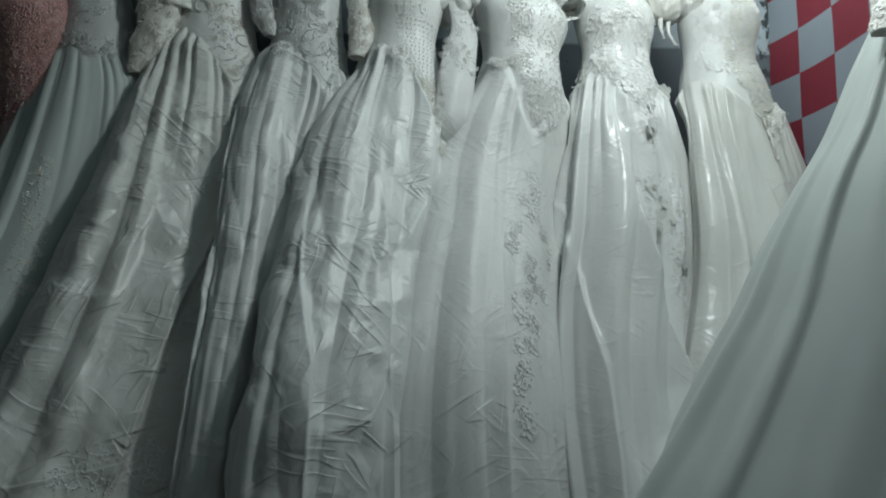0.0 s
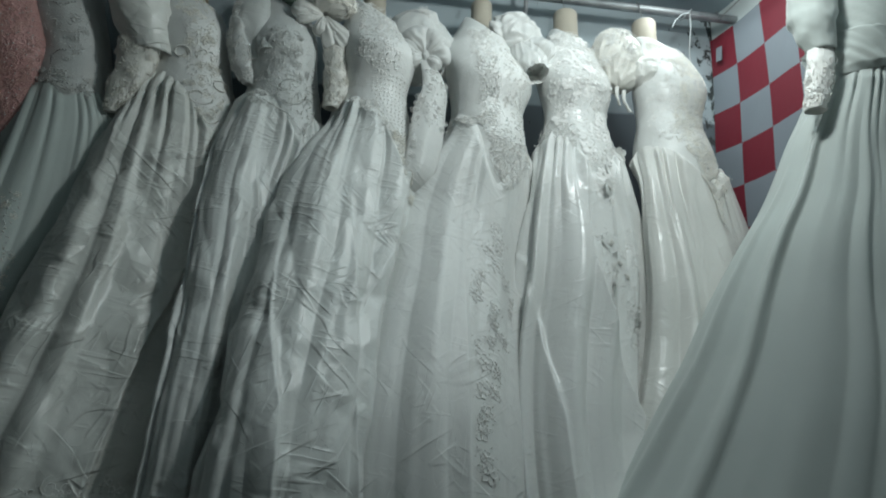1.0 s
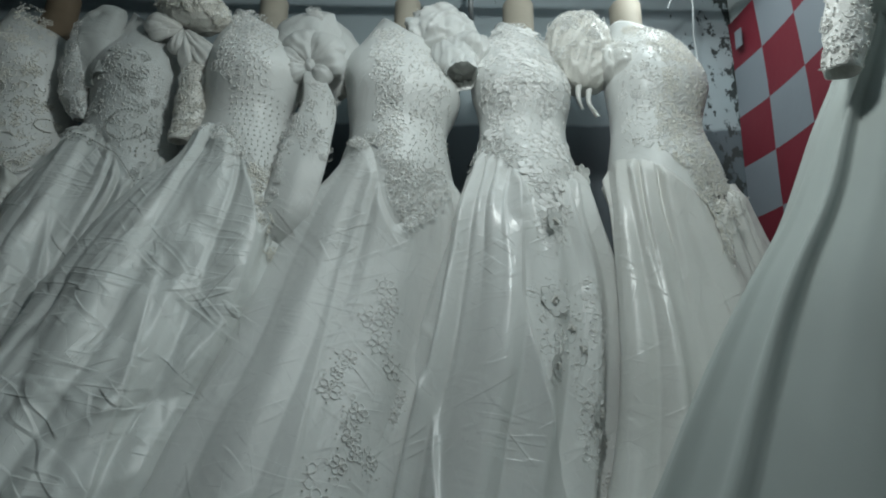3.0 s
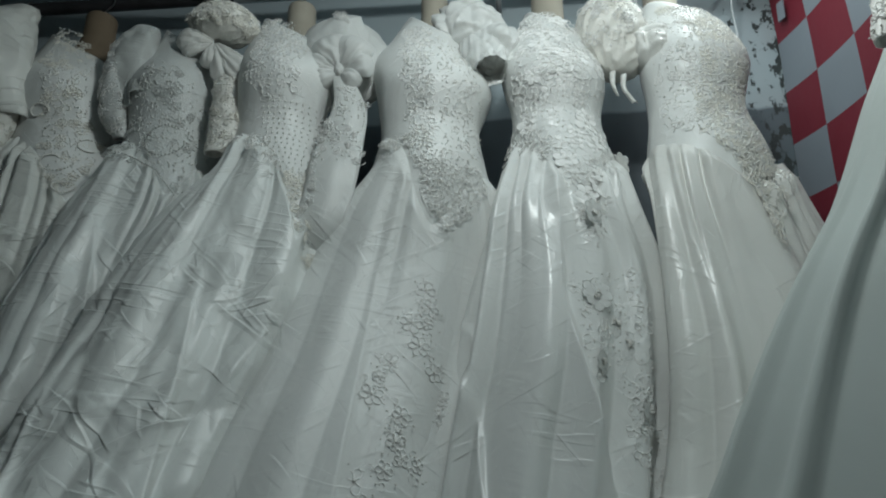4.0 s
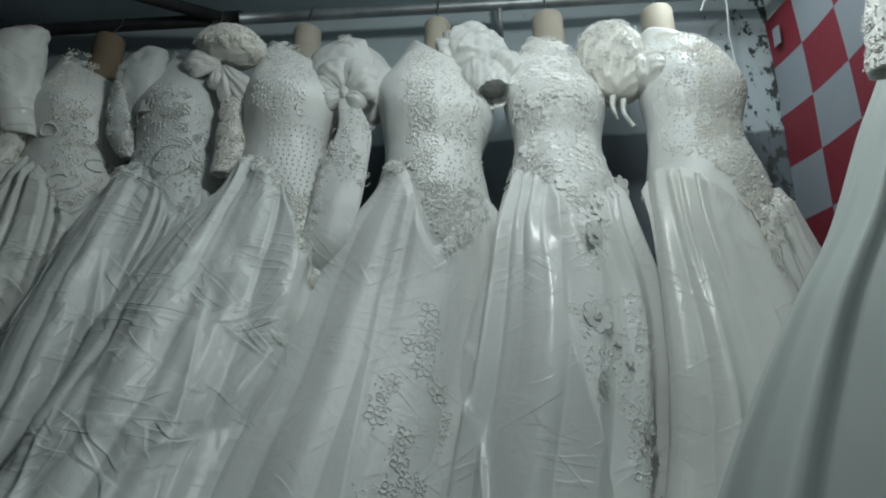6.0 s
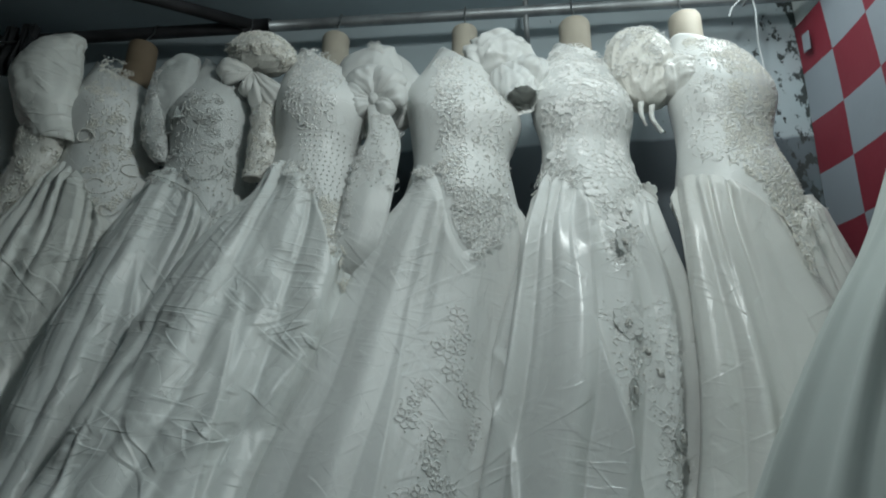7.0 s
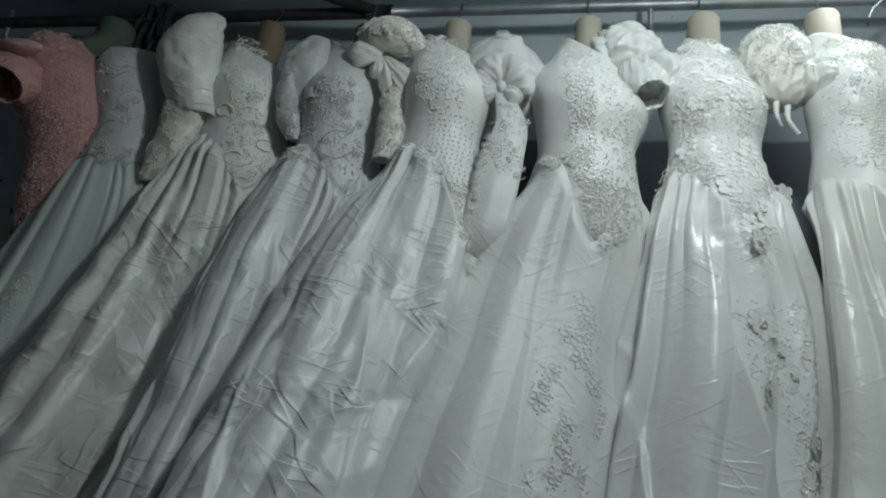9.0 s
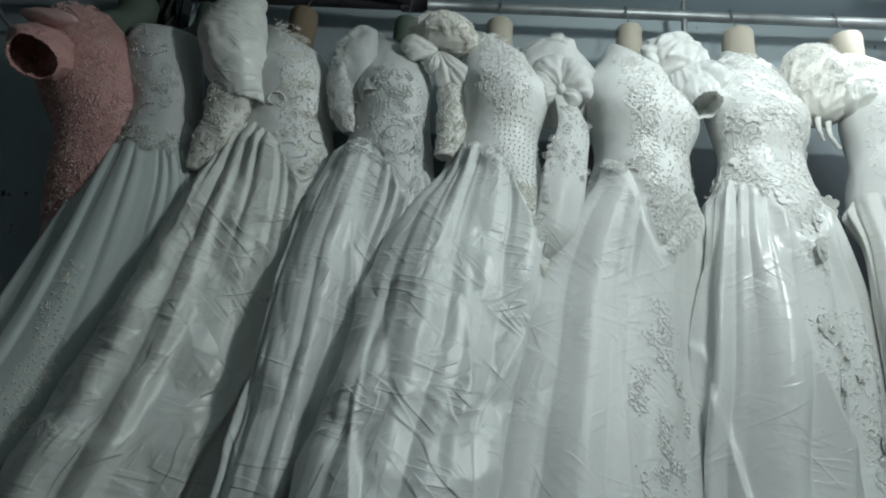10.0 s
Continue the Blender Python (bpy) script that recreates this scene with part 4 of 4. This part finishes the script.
g8 = Gown("wedding_dress", "white chiffon gown with ruched bodice, silver trim and full skirt", [
    (0.84, 0.45, 1.46, 0.99, 0.36, 20), (0.95, 0.53, 1.45, 1.02, 0.34, 20), (1.03, 0.59, 1.45, 1.04, 0.33, 20), (1.21, 0.71, 1.44, 1.08, 0.30, 20), (1.29, 0.76, 1.43, 1.10, 0.28, 20), (1.41, 0.82, 1.42, 1.13, 0.25, 20), (1.585, 0.918, 1.41, 1.16, 0.20, 18), (1.69, 0.985, 1.40, 1.18, 0.17, 18),
    (1.85, 1.06, 1.385, 1.20, 0.13, 16), (2.03, 1.14, 1.375, 1.21, 0.095, 15), (2.15, 1.14, 1.385, 1.19, 0.11, 15), (2.25, 1.135, 1.385, 1.19, 0.11, 15), (2.33, 1.15, 1.37, 1.22, 0.09, 15), (2.40, 1.20, 1.33, 1.28, 0.05, 15)],
    2.03, (0.0, 0.5), 0.02, 0.84, 8, turned=False)
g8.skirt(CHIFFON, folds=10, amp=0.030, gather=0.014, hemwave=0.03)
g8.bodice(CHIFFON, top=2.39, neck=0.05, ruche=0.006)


# ---- sleeves, bows and needlework ----
# the lace gown at the east end
up, P = puff(g7, (0.800, 1.765, 2.295), (0.066, 0.060, 0.112), (0, -6, 0), LACE_IVORY, folds=6, amp=0.14, crumple=0.16, seed=71, label="ivory lace puff sleeve")
lace_on_grid(P, up, 72, 95, 0.016, THREAD, 5)
lobe, P = puff(g7, (0.888, 1.745, 2.235), (0.066, 0.050, 0.058), (0, 35, 0), SATIN_WARM, folds=5, amp=0.26, crumple=0.2, seed=73, label="gathered ivory satin lobe")
lace_on_grid(P, lobe, 74, 30, 0.014, THREAD, 4)
for k, (x, z0, z1) in enumerate(((0.782, 2.19, 2.12), (0.806, 2.18, 2.10))):
    ribbon(g7, [(x, 1.745, z0), (x - 0.004, 1.735, (z0 + z1) / 2), (x + 0.004 + 0.012 * k, 1.735, z1)], [0.014, 0.011, 0.004 + 0.008 * k], SATIN_WARM, rows=12, cols=6, name="ribbon_end")
PANEL_7 = [(0.90, 2.35), (0.985, 2.32), (1.045, 2.27), (1.055, 2.187), (1.024, 2.028), (1.063, 1.847), (1.013, 1.735), (0.988, 1.672), (0.978, 1.711), (0.974, 1.809), (0.949, 1.902), (0.903, 1.966), (0.945, 2.162)]
g7.lace(PANEL_7, 200, 0.013, THREAD_IVORY, beads=7, label="dense ivory pearl panel over hip and breast", out=0.0055, gap=0.5)
g7.lace([(0.86, 2.30), (0.91, 2.35), (0.94, 2.10), (0.90, 1.96), (0.85, 1.97)], 40, 0.013, THREAD, beads=2, label="white corded leaves", out=0.0055)

# the glossy satin gown
puff(g6, (0.452, 1.785, 2.350), (0.070, 0.062, 0.078), (0, 24, 0), SLEEVE_GLOSSY, folds=6, amp=0.26, crumple=0.22, seed=61, label="gathered glossy satin puff")
puff(g6, (0.512, 1.765, 2.275), (0.056, 0.05, 0.062), (0, -20, 0), SLEEVE_GLOSSY, folds=5, amp=0.25, crumple=0.2, seed=62, name="sleeve_fold")
puff(g6, (0.482, 1.740, 2.245), (0.048, 0.044, 0.098), (-30, -14, 0), SLEEVE_GLOSSY, folds=4, amp=0.16, crumple=0.14, seed=63, crease=0.6, opening=True, name="cuff", label="open satin cuff")
BODICE_6 = [(0.560, 2.33), (0.60, 2.375), (0.655, 2.345), (0.722, 2.285), (0.746, 2.19), (0.742, 2.111), (0.730, 2.025), (0.758, 1.935), (0.674, 1.815), (0.625, 1.926), (0.536, 1.975), (0.552, 2.073)]
g6.lace(BODICE_6, 150, 0.025, THREAD, beads=1.0, kinds=(0.75, 0.2), label="white ribbon-work leaves and petals", out=0.0048, gap=0.45, filled=True)
g6.lace([(0.625, 1.90), (0.72, 1.90), (0.70, 1.74), (0.67, 1.70), (0.64, 1.74)], 26, 0.017, THREAD, beads=2, label="corded lace point", out=-0.0004, gap=0.5)
for k, (x, z, sz) in enumerate(((0.670, 1.778, 0.030), (0.660, 1.612, 0.036), (0.700, 1.565, 0.030), (0.715, 1.525, 0.032), (0.655, 1.49, 0.028), (0.725, 1.413, 0.030))):
    heap, beads_ = Heap(), Heap()
    p, t, b, n = g6.frame_at(*g6.placed([(x, z)])[0], 0.0)
    flower(heap, beads_, p, t, b, n, sz * 0.9, 8, k * 0.7, g6.rng, 0.0012, True)
    for q in range(14):
        bead(beads_, p + n * 0.004 + (t * g6.rng.uniform(-1, 1) + b * g6.rng.uniform(-1, 1)) * sz * 0.22, 0.0026)
    ob = mesh_part("satin_flower", heap.v, heap.f, SLEEVE_GLOSSY, g6.root, "satin flower with pearl centre")
    stuff(mesh_part("beading", beads_.v, beads_.f, PEARL, ob))
g6.lace([(0.69, 1.47), (0.76, 1.47), (0.755, 1.25), (0.72, 1.22), (0.70, 1.34)], 26, 0.018, THREAD, beads=2, label="corded lace on the front panel", out=-0.0004, gap=0.5)
g6.lace([(0.62, 1.66), (0.75, 1.66), (0.75, 1.48), (0.63, 1.46)], 34, 0.018, THREAD, beads=1, out=-0.0004, gap=0.5)
heap = Heap()
for x, z, dx, dz in ((0.524, 1.962, -0.022, 0.012), (0.758, 1.93, 0.022, 0.018), (0.752, 1.935, 0.016, 0.022), (0.53, 1.955, -0.02, -0.004)):
    p, t, b, n = g6.frame_at(*g6.placed([(x, z)])[0], 0.004)
    cord(heap, [p, p + t * dx * 0.6 + b * dz * 0.1, p + t * dx + b * dz * 0.5, p + t * dx * 1.05 + b * dz], 0.0022)
stuff(mesh_part("frayed_thread", heap.v, heap.f, THREAD, g6.root, "frayed thread ends at the waist"))

# the gown with the bow
up, P = puff(g5, (0.140, 1.770, 2.270), (0.080, 0.055, 0.128), (0, -4, 0), SLEEVE_MATT, folds=6, amp=0.14, crumple=0.10, seed=51, crease=2.4, label="large matt satin puff sleeve")
for k, (ang, ln, wd, dp) in enumerate(((58, 0.100, 0.046, 0.020), (112, 0.105, 0.044, 0.020), (14, 0.082, 0.040, 0.018), (158, 0.086, 0.036, 0.017), (205, 0.070, 0.030, 0.022), (-40, 0.062, 0.028, 0.016))):
    bow_loop(g5, (0.147, 1.700, 2.200), ang, ln, wd, dp, SLEEVE_MATT, 52 + k, pleats=3.0)
puff(g5, (0.147, 1.690, 2.198), (0.011, 0.012, 0.017), (0, 0, 0), SLEEVE_MATT, folds=3, amp=0.2, seed=58, name="bow_knot", rows=20, cols=30)
tail, P = ribbon(g5, [(0.150, 1.695, 2.195), (0.178, 1.680, 2.094), (0.165, 1.665, 2.003), (0.150, 1.640, 1.881), (0.128, 1.640, 1.757), (0.100, 1.76, 1.62)], [0.040, 0.074, 0.098, 0.104, 0.09, 0.05], SLEEVE_MATT, turn=12, seed=59, name="sash", label="long satin sash hanging from the bow", rows=60)
lace_on_grid(P[:, :, :], tail, 60, 26, 0.010, THREAD, 4, rows=(6, 30))
rng = random.Random(5)
heap, pearls = Heap(), Heap()
for k in range(20):
    i = 20 + k * 2
    c = Vector(P[min(i, 59), 1]) + Vector((rng.uniform(-0.004, 0.012), -0.004, rng.uniform(-0.005, 0.005)))
    flower(heap, pearls, c, Vector((1, 0, 0)), Vector((0, 0, 1)), Vector((0, -1, 0)), rng.uniform(0.006, 0.012), 5, rng.uniform(0, 6), rng)
stuff(mesh_part("lace_edging", heap.v, heap.f, THREAD, tail))
stuff(mesh_part("beading", pearls.v, pearls.f, PEARL, tail))
heap, pearls = Heap(), Heap()
for k in range(12):
    c = Vector((0.142 + rng.uniform(-0.016, 0.018), 1.712 - rng.uniform(0, 0.006), 2.335 + rng.uniform(-0.035, 0.035)))
    flower(heap, pearls, c, Vector((1, 0, 0)), Vector((0, 0, 1)), Vector((0, -1, 0)), rng.uniform(0.008, 0.014), 5, rng.uniform(0, 6), rng)
stuff(mesh_part("lace_applique", heap.v, heap.f, THREAD, up))
stuff(mesh_part("beading", pearls.v, pearls.f, PEARL, up))
g5.lace([(0.295, 2.33), (0.36, 2.32), (0.378, 1.93), (0.322, 1.93)], 46, 0.018, THREAD, beads=4, spark=0.35, label="vertical band of sequined leaves", out=0.0055, gap=0.5)
g5.lace([(0.375, 2.29), (0.43, 2.24), (0.475, 2.10), (0.455, 1.93), (0.385, 1.92)], 26, 0.012, THREAD, beads=5, spark=0.2, label="scattered beaded sprays", out=0.0055)
g5.lace([(0.26, 1.99), (0.36, 2.0), (0.36, 1.95), (0.27, 1.965)], 16, 0.010, THREAD, beads=3, out=0.0055)
g5.lace([(0.34, 1.925), (0.463, 1.915), (0.474, 1.86), (0.388, 1.745), (0.357, 1.83)], 44, 0.016, THREAD, beads=3, label="scalloped ivory lace point", out=0.006, gap=0.5)
for k, (x, z) in enumerate(((0.356, 1.624), (0.363, 1.59), (0.335, 1.561), (0.36, 1.56), (0.348, 1.519), (0.308, 1.488), (0.292, 1.465), (0.374, 1.475), (0.284, 1.437),
                            (0.394, 1.433), (0.387, 1.407), (0.327, 1.404), (0.322, 1.366), (0.333, 1.343), (0.36, 1.331), (0.311, 1.327), (0.275, 1.315), (0.29, 1.278),
                            (0.27, 1.22), (0.304, 1.22), (0.28, 1.175), (0.265, 1.143), (0.272, 1.096), (0.278, 1.066), (0.32, 1.26))):
    heap, beads_ = Heap(), Heap()
    p, t, b, n = g5.frame_at(*g5.placed([(x, z)])[0], 0.0005)
    rg5 = random.Random(900 + k)
    flower(heap, beads_, p, t, b, n, rg5.uniform(0.014, 0.024), rg5.choice((5, 6)), rg5.uniform(0, 6), rg5)
    for q in range(3):
        w = rg5.uniform(0, 6.28)
        scroll(heap, p + (t * math.cos(w) + b * math.sin(w)) * 0.024, t, b, n, 0.009, w, rg5.choice((-1, 1)))
        bead(beads_, p + (t * math.cos(w + 1) + b * math.sin(w + 1)) * 0.027 + n * 0.002, 0.002)
    ob = mesh_part("embroidered_flower", heap.v, heap.f, THREAD, g5.root)
    stuff(mesh_part("beading", beads_.v, beads_.f, PEARL, ob))

# the gown with the rosette sleeve
up, P = puff(g4, (-0.152, 1.715, 2.358), (0.068, 0.050, 0.054), (0, 8, 0), LACE_IVORY, folds=5, amp=0.06, crumple=0.10, seed=41, label="beaded lace rosette on the shoulder")
lace_on_grid(P, up, 42, 120, 0.012, THREAD_IVORY, 5)
for k, (ang, ln, wd, dp) in enumerate(((168, 0.100, 0.030, 0.012), (190, 0.085, 0.022, 0.010), (-52, 0.150, 0.036, 0.014), (-72, 0.120, 0.030, 0.013), (-100, 0.07, 0.024, 0.012))):
    bow_loop(g4, (-0.160, 1.695, 2.295), ang, ln, wd, dp, SATIN_WARM, 43 + k, pleats=8.0, label="crushed ivory satin loop")
low_, P = sleeve_tube(g4, [(-0.118, 1.71, 2.22), (-0.112, 1.695, 2.14), (-0.108, 1.68, 2.06), (-0.120, 1.665, 1.985)], [0.036, 0.036, 0.032, 0.022], LACE_IVORY, 46, label="long beaded lace sleeve")
lace_on_grid(P, low_, 47, 60, 0.010, THREAD_IVORY, 6, rows=(2, 32))
g4.lace([(-0.05, 2.36), (0.03, 2.33), (0.085, 2.24), (0.075, 2.10), (0.02, 2.06), (-0.03, 2.12)], 50, 0.014, THREAD, beads=4, spark=0.3, label="sequined lace over the breast", out=0.0055, gap=0.5)
heap = Heap()
for i in range(17):
    for j in range(26):
        x, z = 0.0 + j * 0.0052 + (i % 2) * 0.003, 2.07 - i * 0.0125
        if inside(x, z, [(0.0, 2.06), (0.095, 2.10), (0.115, 2.04), (0.125, 1.83), (0.072, 1.875), (0.02, 1.965)]) and (i + j) % 2 == 0:
            p, t, b, n = g4.frame_at(*g4.placed([(x, z)])[0], 0.007)
            bead(heap, p, 0.0021)
stuff(mesh_part("pearl_pattern", heap.v, heap.f, PEARL, g4.root, "rows of single pearls"))
g4.lace([(0.06, 1.90), (0.115, 1.90), (0.135, 1.75), (0.14, 1.67), (0.115, 1.74), (0.07, 1.86)], 26, 0.013, THREAD_IVORY, beads=4, label="beaded lace point", out=0.006, gap=0.5)
g4.lace([(-0.07, 1.995), (0.02, 1.99), (0.07, 1.885), (0.04, 1.91), (-0.03, 1.965)], 18, 0.009, THREAD, beads=3, out=0.0055)

# the gown with the grey bodice
sleeve_tube(g3, [(-0.360, 1.76, 2.395), (-0.368, 1.735, 2.370), (-0.374, 1.715, 2.29), (-0.362, 1.705, 2.19), (-0.345, 1.695, 2.12)], [0.008, 0.036, 0.048, 0.046, 0.034], SLEEVE_DULL, 31, crumple=0.16, name="sleeve", label="grey-white short sleeve", rows=50, cols=56)
puff(g3, (-0.320, 1.690, 2.185), (0.032, 0.030, 0.075), (-28, -14, 0), SLEEVE_DULL, folds=3, amp=0.12, crumple=0.1, seed=32, crease=0.5, opening=True, name="cuff", label="turned satin cuff", rows=40, cols=70)
low_, P = sleeve_tube(g3, [(-0.400, 1.705, 2.32), (-0.398, 1.69, 2.22), (-0.384, 1.685, 2.12), (-0.358, 1.685, 2.045)], [0.020, 0.028, 0.032, 0.014], LACE_GREY, 33, label="beaded net edge of the sleeve")
lace_on_grid(P, low_, 34, 34, 0.013, THREAD, 8, rows=(2, 32), spark=0.4)
g3.lace([(-0.306, 2.008), (-0.253, 2.20), (-0.17, 2.15), (-0.13, 1.989), (-0.155, 1.85), (-0.214, 1.90), (-0.295, 1.94)], 46, 0.013, LACE_GREY, beads=3, label="grey corded scrolls", out=0.006, spark=0.15)
ring = [(-0.205 + 0.034 * math.cos(w * 0.35), 1.985 + 0.042 * math.sin(w * 0.35)) for w in range(3, 19)]
g3.beadline(ring, SILVER, 0.0019, 0.005, 0.008, "bead_scroll", "scroll of dull silver beads")
g3.beadline([(-0.30, 1.955), (-0.25, 1.935), (-0.20, 1.905), (-0.16, 1.85), (-0.14, 1.87)], SILVER, 0.0019, 0.006, 0.008, "bead_edge")

# the taffeta gown
sleeve_tube(g2, [(-0.668, 1.70, 2.435), (-0.672, 1.685, 2.415), (-0.680, 1.665, 2.365), (-0.680, 1.65, 2.29), (-0.655, 1.645, 2.20), (-0.615, 1.650, 2.09)], [0.006, 0.045, 0.070, 0.082, 0.076, 0.050], SATIN_TAFFETA, 21, flat=0.7, crumple=0.12, name="sleeve", label="crumpled taffeta leg-of-mutton sleeve", rows=60, cols=70)
low_, P = sleeve_tube(g2, [(-0.640, 1.655, 2.16), (-0.645, 1.645, 2.07), (-0.665, 1.635, 1.98), (-0.690, 1.625, 1.90)], [0.060, 0.054, 0.040, 0.014], LACE_IVORY, 22, flat=0.6, label="sheer lace lower sleeve")
lace_on_grid(P, low_, 23, 44, 0.012, THREAD_IVORY, 5, rows=(4, 32))
g2.lace([(-0.58, 2.37), (-0.51, 2.33), (-0.44, 2.22), (-0.39, 2.0), (-0.385, 1.87), (-0.42, 1.87), (-0.465, 1.93), (-0.49, 2.112)], 60, 0.012, THREAD_IVORY, beads=5, spark=0.2, label="beaded ivory lace over the breast", out=0.006)
for k, (x, z, rr, hand) in enumerate(((-0.495, 2.06, 0.022, 1), (-0.44, 1.94, 0.030, -1), (-0.40, 1.99, 0.024, 1), (-0.41, 1.88, 0.02, -1))):
    g2.beadline([(x + rr * math.cos(hand * w * 0.4) * (1 - w / 22), z + rr * math.sin(hand * w * 0.4) * (1 - w / 22)) for w in range(15)], PEARL, 0.0024, 0.005, 0.009, "bead_scroll")
g2.lace([(-0.56, 0.95), (-0.555, 1.03), (-0.40, 1.04), (-0.36, 0.95)], 24, 0.018, THREAD, beads=2, label="lace band above the hem", out=0.0)

# the tulle gown
g1.lace([(-0.785, 1.63), (-0.755, 1.60), (-0.765, 1.52), (-0.74, 1.46), (-0.75, 1.38), (-0.725, 1.30), (-0.77, 1.29), (-0.80, 1.37), (-0.785, 1.45), (-0.805, 1.52)], 34, 0.008, THREAD_IVORY, beads=3, spark=0.25, label="trailing beaded embroidery on the tulle", out=0.0)
g1.lace([(-0.87, 1.98), (-0.70, 1.96), (-0.70, 1.90), (-0.86, 1.925)], 26, 0.011, LACE_GREY, beads=2, label="scalloped net at the waist", out=0.006)
g1.lace([(-0.90, 2.25), (-0.77, 2.25), (-0.72, 2.0), (-0.85, 2.0)], 26, 0.012, LACE_GREY, beads=2, label="grey corded sprays", out=0.006)
g1.beadline([(-0.80, 1.985), (-0.805, 2.01), (-0.79, 2.03), (-0.77, 2.03)], IRON, 0.0018, 0.006, 0.008, "dark_bead_line")
g1.beadline([(-0.82, 2.155), (-0.80, 2.15), (-0.785, 2.165), (-0.775, 2.175)], IRON, 0.0018, 0.007, 0.008, "dark_bead_line")
g1.beadline([(-0.855, 1.945), (-0.83, 1.935), (-0.80, 1.925), (-0.76, 1.93), (-0.72, 1.92)], IRON, 0.0017, 0.009, 0.009, "dark_bead_line")

# the pink gown
g0.lace([(-1.09, 2.28), (-0.96, 2.28), (-0.85, 2.08), (-0.80, 1.80), (-0.79, 1.74), (-0.98, 1.74), (-1.0, 1.95), (-1.09, 2.08)], 420, 0.009, PINK_THREAD, beads=1.2, spark=0.25, bead_mat=PINK_SATIN, label="raised pink lace and sequins", out=0.006, gap=0.4, kinds=(0.6, 0.3))
puff(g0, (-1.045, 1.525, 2.125), (0.062, 0.055, 0.085), (-48, 10, 30), PINK_LACE, folds=3, amp=0.12, crumple=0.1, seed=91, crease=0.5, opening=True, label="pink lace cap sleeve with open cuff")
puff(g0, (-1.040, 1.500, 2.200), (0.055, 0.02, 0.018), (0, 6, 0), PINK_SATIN, folds=3, amp=0.15, seed=92, name="sleeve_bow", label="flat pink satin bow", rows=24, cols=40)

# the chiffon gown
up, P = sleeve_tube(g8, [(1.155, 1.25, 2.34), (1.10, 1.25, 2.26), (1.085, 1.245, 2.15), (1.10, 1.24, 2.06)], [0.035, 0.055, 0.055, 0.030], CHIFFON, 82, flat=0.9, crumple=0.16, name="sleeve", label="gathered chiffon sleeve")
low_, P = sleeve_tube(g8, [(1.098, 1.24, 2.07), (1.078, 1.235, 1.98), (1.050, 1.23, 1.89)], [0.030, 0.033, 0.026], LACE, 83, label="lace cuff of the sleeve")
lace_on_grid(P, low_, 84, 26, 0.010, THREAD, 5, rows=(8, 33))
g8.lace([(1.17, 2.23), (1.25, 2.26), (1.37, 2.27), (1.37, 2.36), (1.22, 2.34)], 50, 0.011, SILVER, beads=8, spark=0.35, bead_mat=SILVER, label="silver beaded trim across the breast", out=0.007)
g8.beadline([(1.16, 2.215), (1.20, 2.225), (1.25, 2.222), (1.30, 2.235), (1.365, 2.245)], SILVER, 0.004, 0.007, 0.012, "bead_trim", "dark silver bead cord")
g8.bodice(CHIFFON, top=2.12, neck=0.0, rows=30, out=0.012, ruche=0.010, name="waistband", label="ruched chiffon waistband")
mannequin(g8, 1.265, 1.36, 2.55, BEIGE, "beige linen torso mannequin hanging near the side wall", shoulder=2.38)

# ---- odds and ends by the rail ----
def hanging_rag(name, label, category, x, y, z, size, material, seed, strips=1):
    root = thing(name, label, category)
    rg = random.Random(seed)
    for k in range(strips):
        dx = rg.uniform(-0.04, 0.04)
        h = size * rg.uniform(0.7, 1.2)
        t = np.linspace(0, 1, 26)
        u = np.linspace(-1, 1, 30)
        U, S = np.meshgrid(u, t)
        w = 0.028 * (0.5 + S) * (1 + 0.4 * vnoise(S * 4, 0.3, seed + k))
        X = x + dx + w * U + 0.02 * vnoise(S * 2.2 + k, 0.1, seed)
        Y = y - 0.022 + 0.018 * np.sin(U * 6 + k) * (0.3 + S) + 0.008 * vnoise(U * 4, S * 6, seed + k)
        Z = z - S * h + 0.012 * vnoise(U * 3, 1.5, seed + k) * S
        P = np.stack([X, Y, Z], -1)
        Q = (P + np.array([0, 0.004, 0]))[:, ::-1]
        mesh_part("fold", np.concatenate([P, Q], 1).reshape(-1, 3), grid_faces(26, 60), material, root)
    return root


hanging_rag("black_ribbon", "black tulle ribbons knotted over the rail", "ribbon", -0.99, 1.90, 2.64, 0.22, BLACK, 5, 4)
TEAL = cloth("dull teal net", (0.22, 0.29, 0.30), 0.7)
hanging_rag("net_scarf", "dull teal net scarf hanging behind the gowns", "scarf", -0.95, 1.97, 2.60, 0.35, TEAL, 8, 3)
cord_root = thing("cord", "white nylon cord knotted to the rail", "cord")
mesh_part("loop", *tube([(1.15 + 0.018 * math.cos(w * 0.6), 1.92 + 0.024 * math.sin(w * 0.6), 2.617 + 0.020 * math.sin(w * 0.6 + 1.5)) for w in range(12)], 0.0028, 6), CORD, cord_root)
mesh_part("tail", *tube([(1.15, 1.90, 2.61), (1.155, 1.905, 2.56), (1.158, 1.93, 2.48), (1.166, 1.94, 2.38)], 0.0028, 6), CORD, cord_root)
mesh_part("tail", *tube([(1.15, 1.90, 2.61), (1.12, 1.90, 2.60), (1.095, 1.905, 2.575), (1.085, 1.91, 2.55)], 0.003, 6), CORD, cord_root)
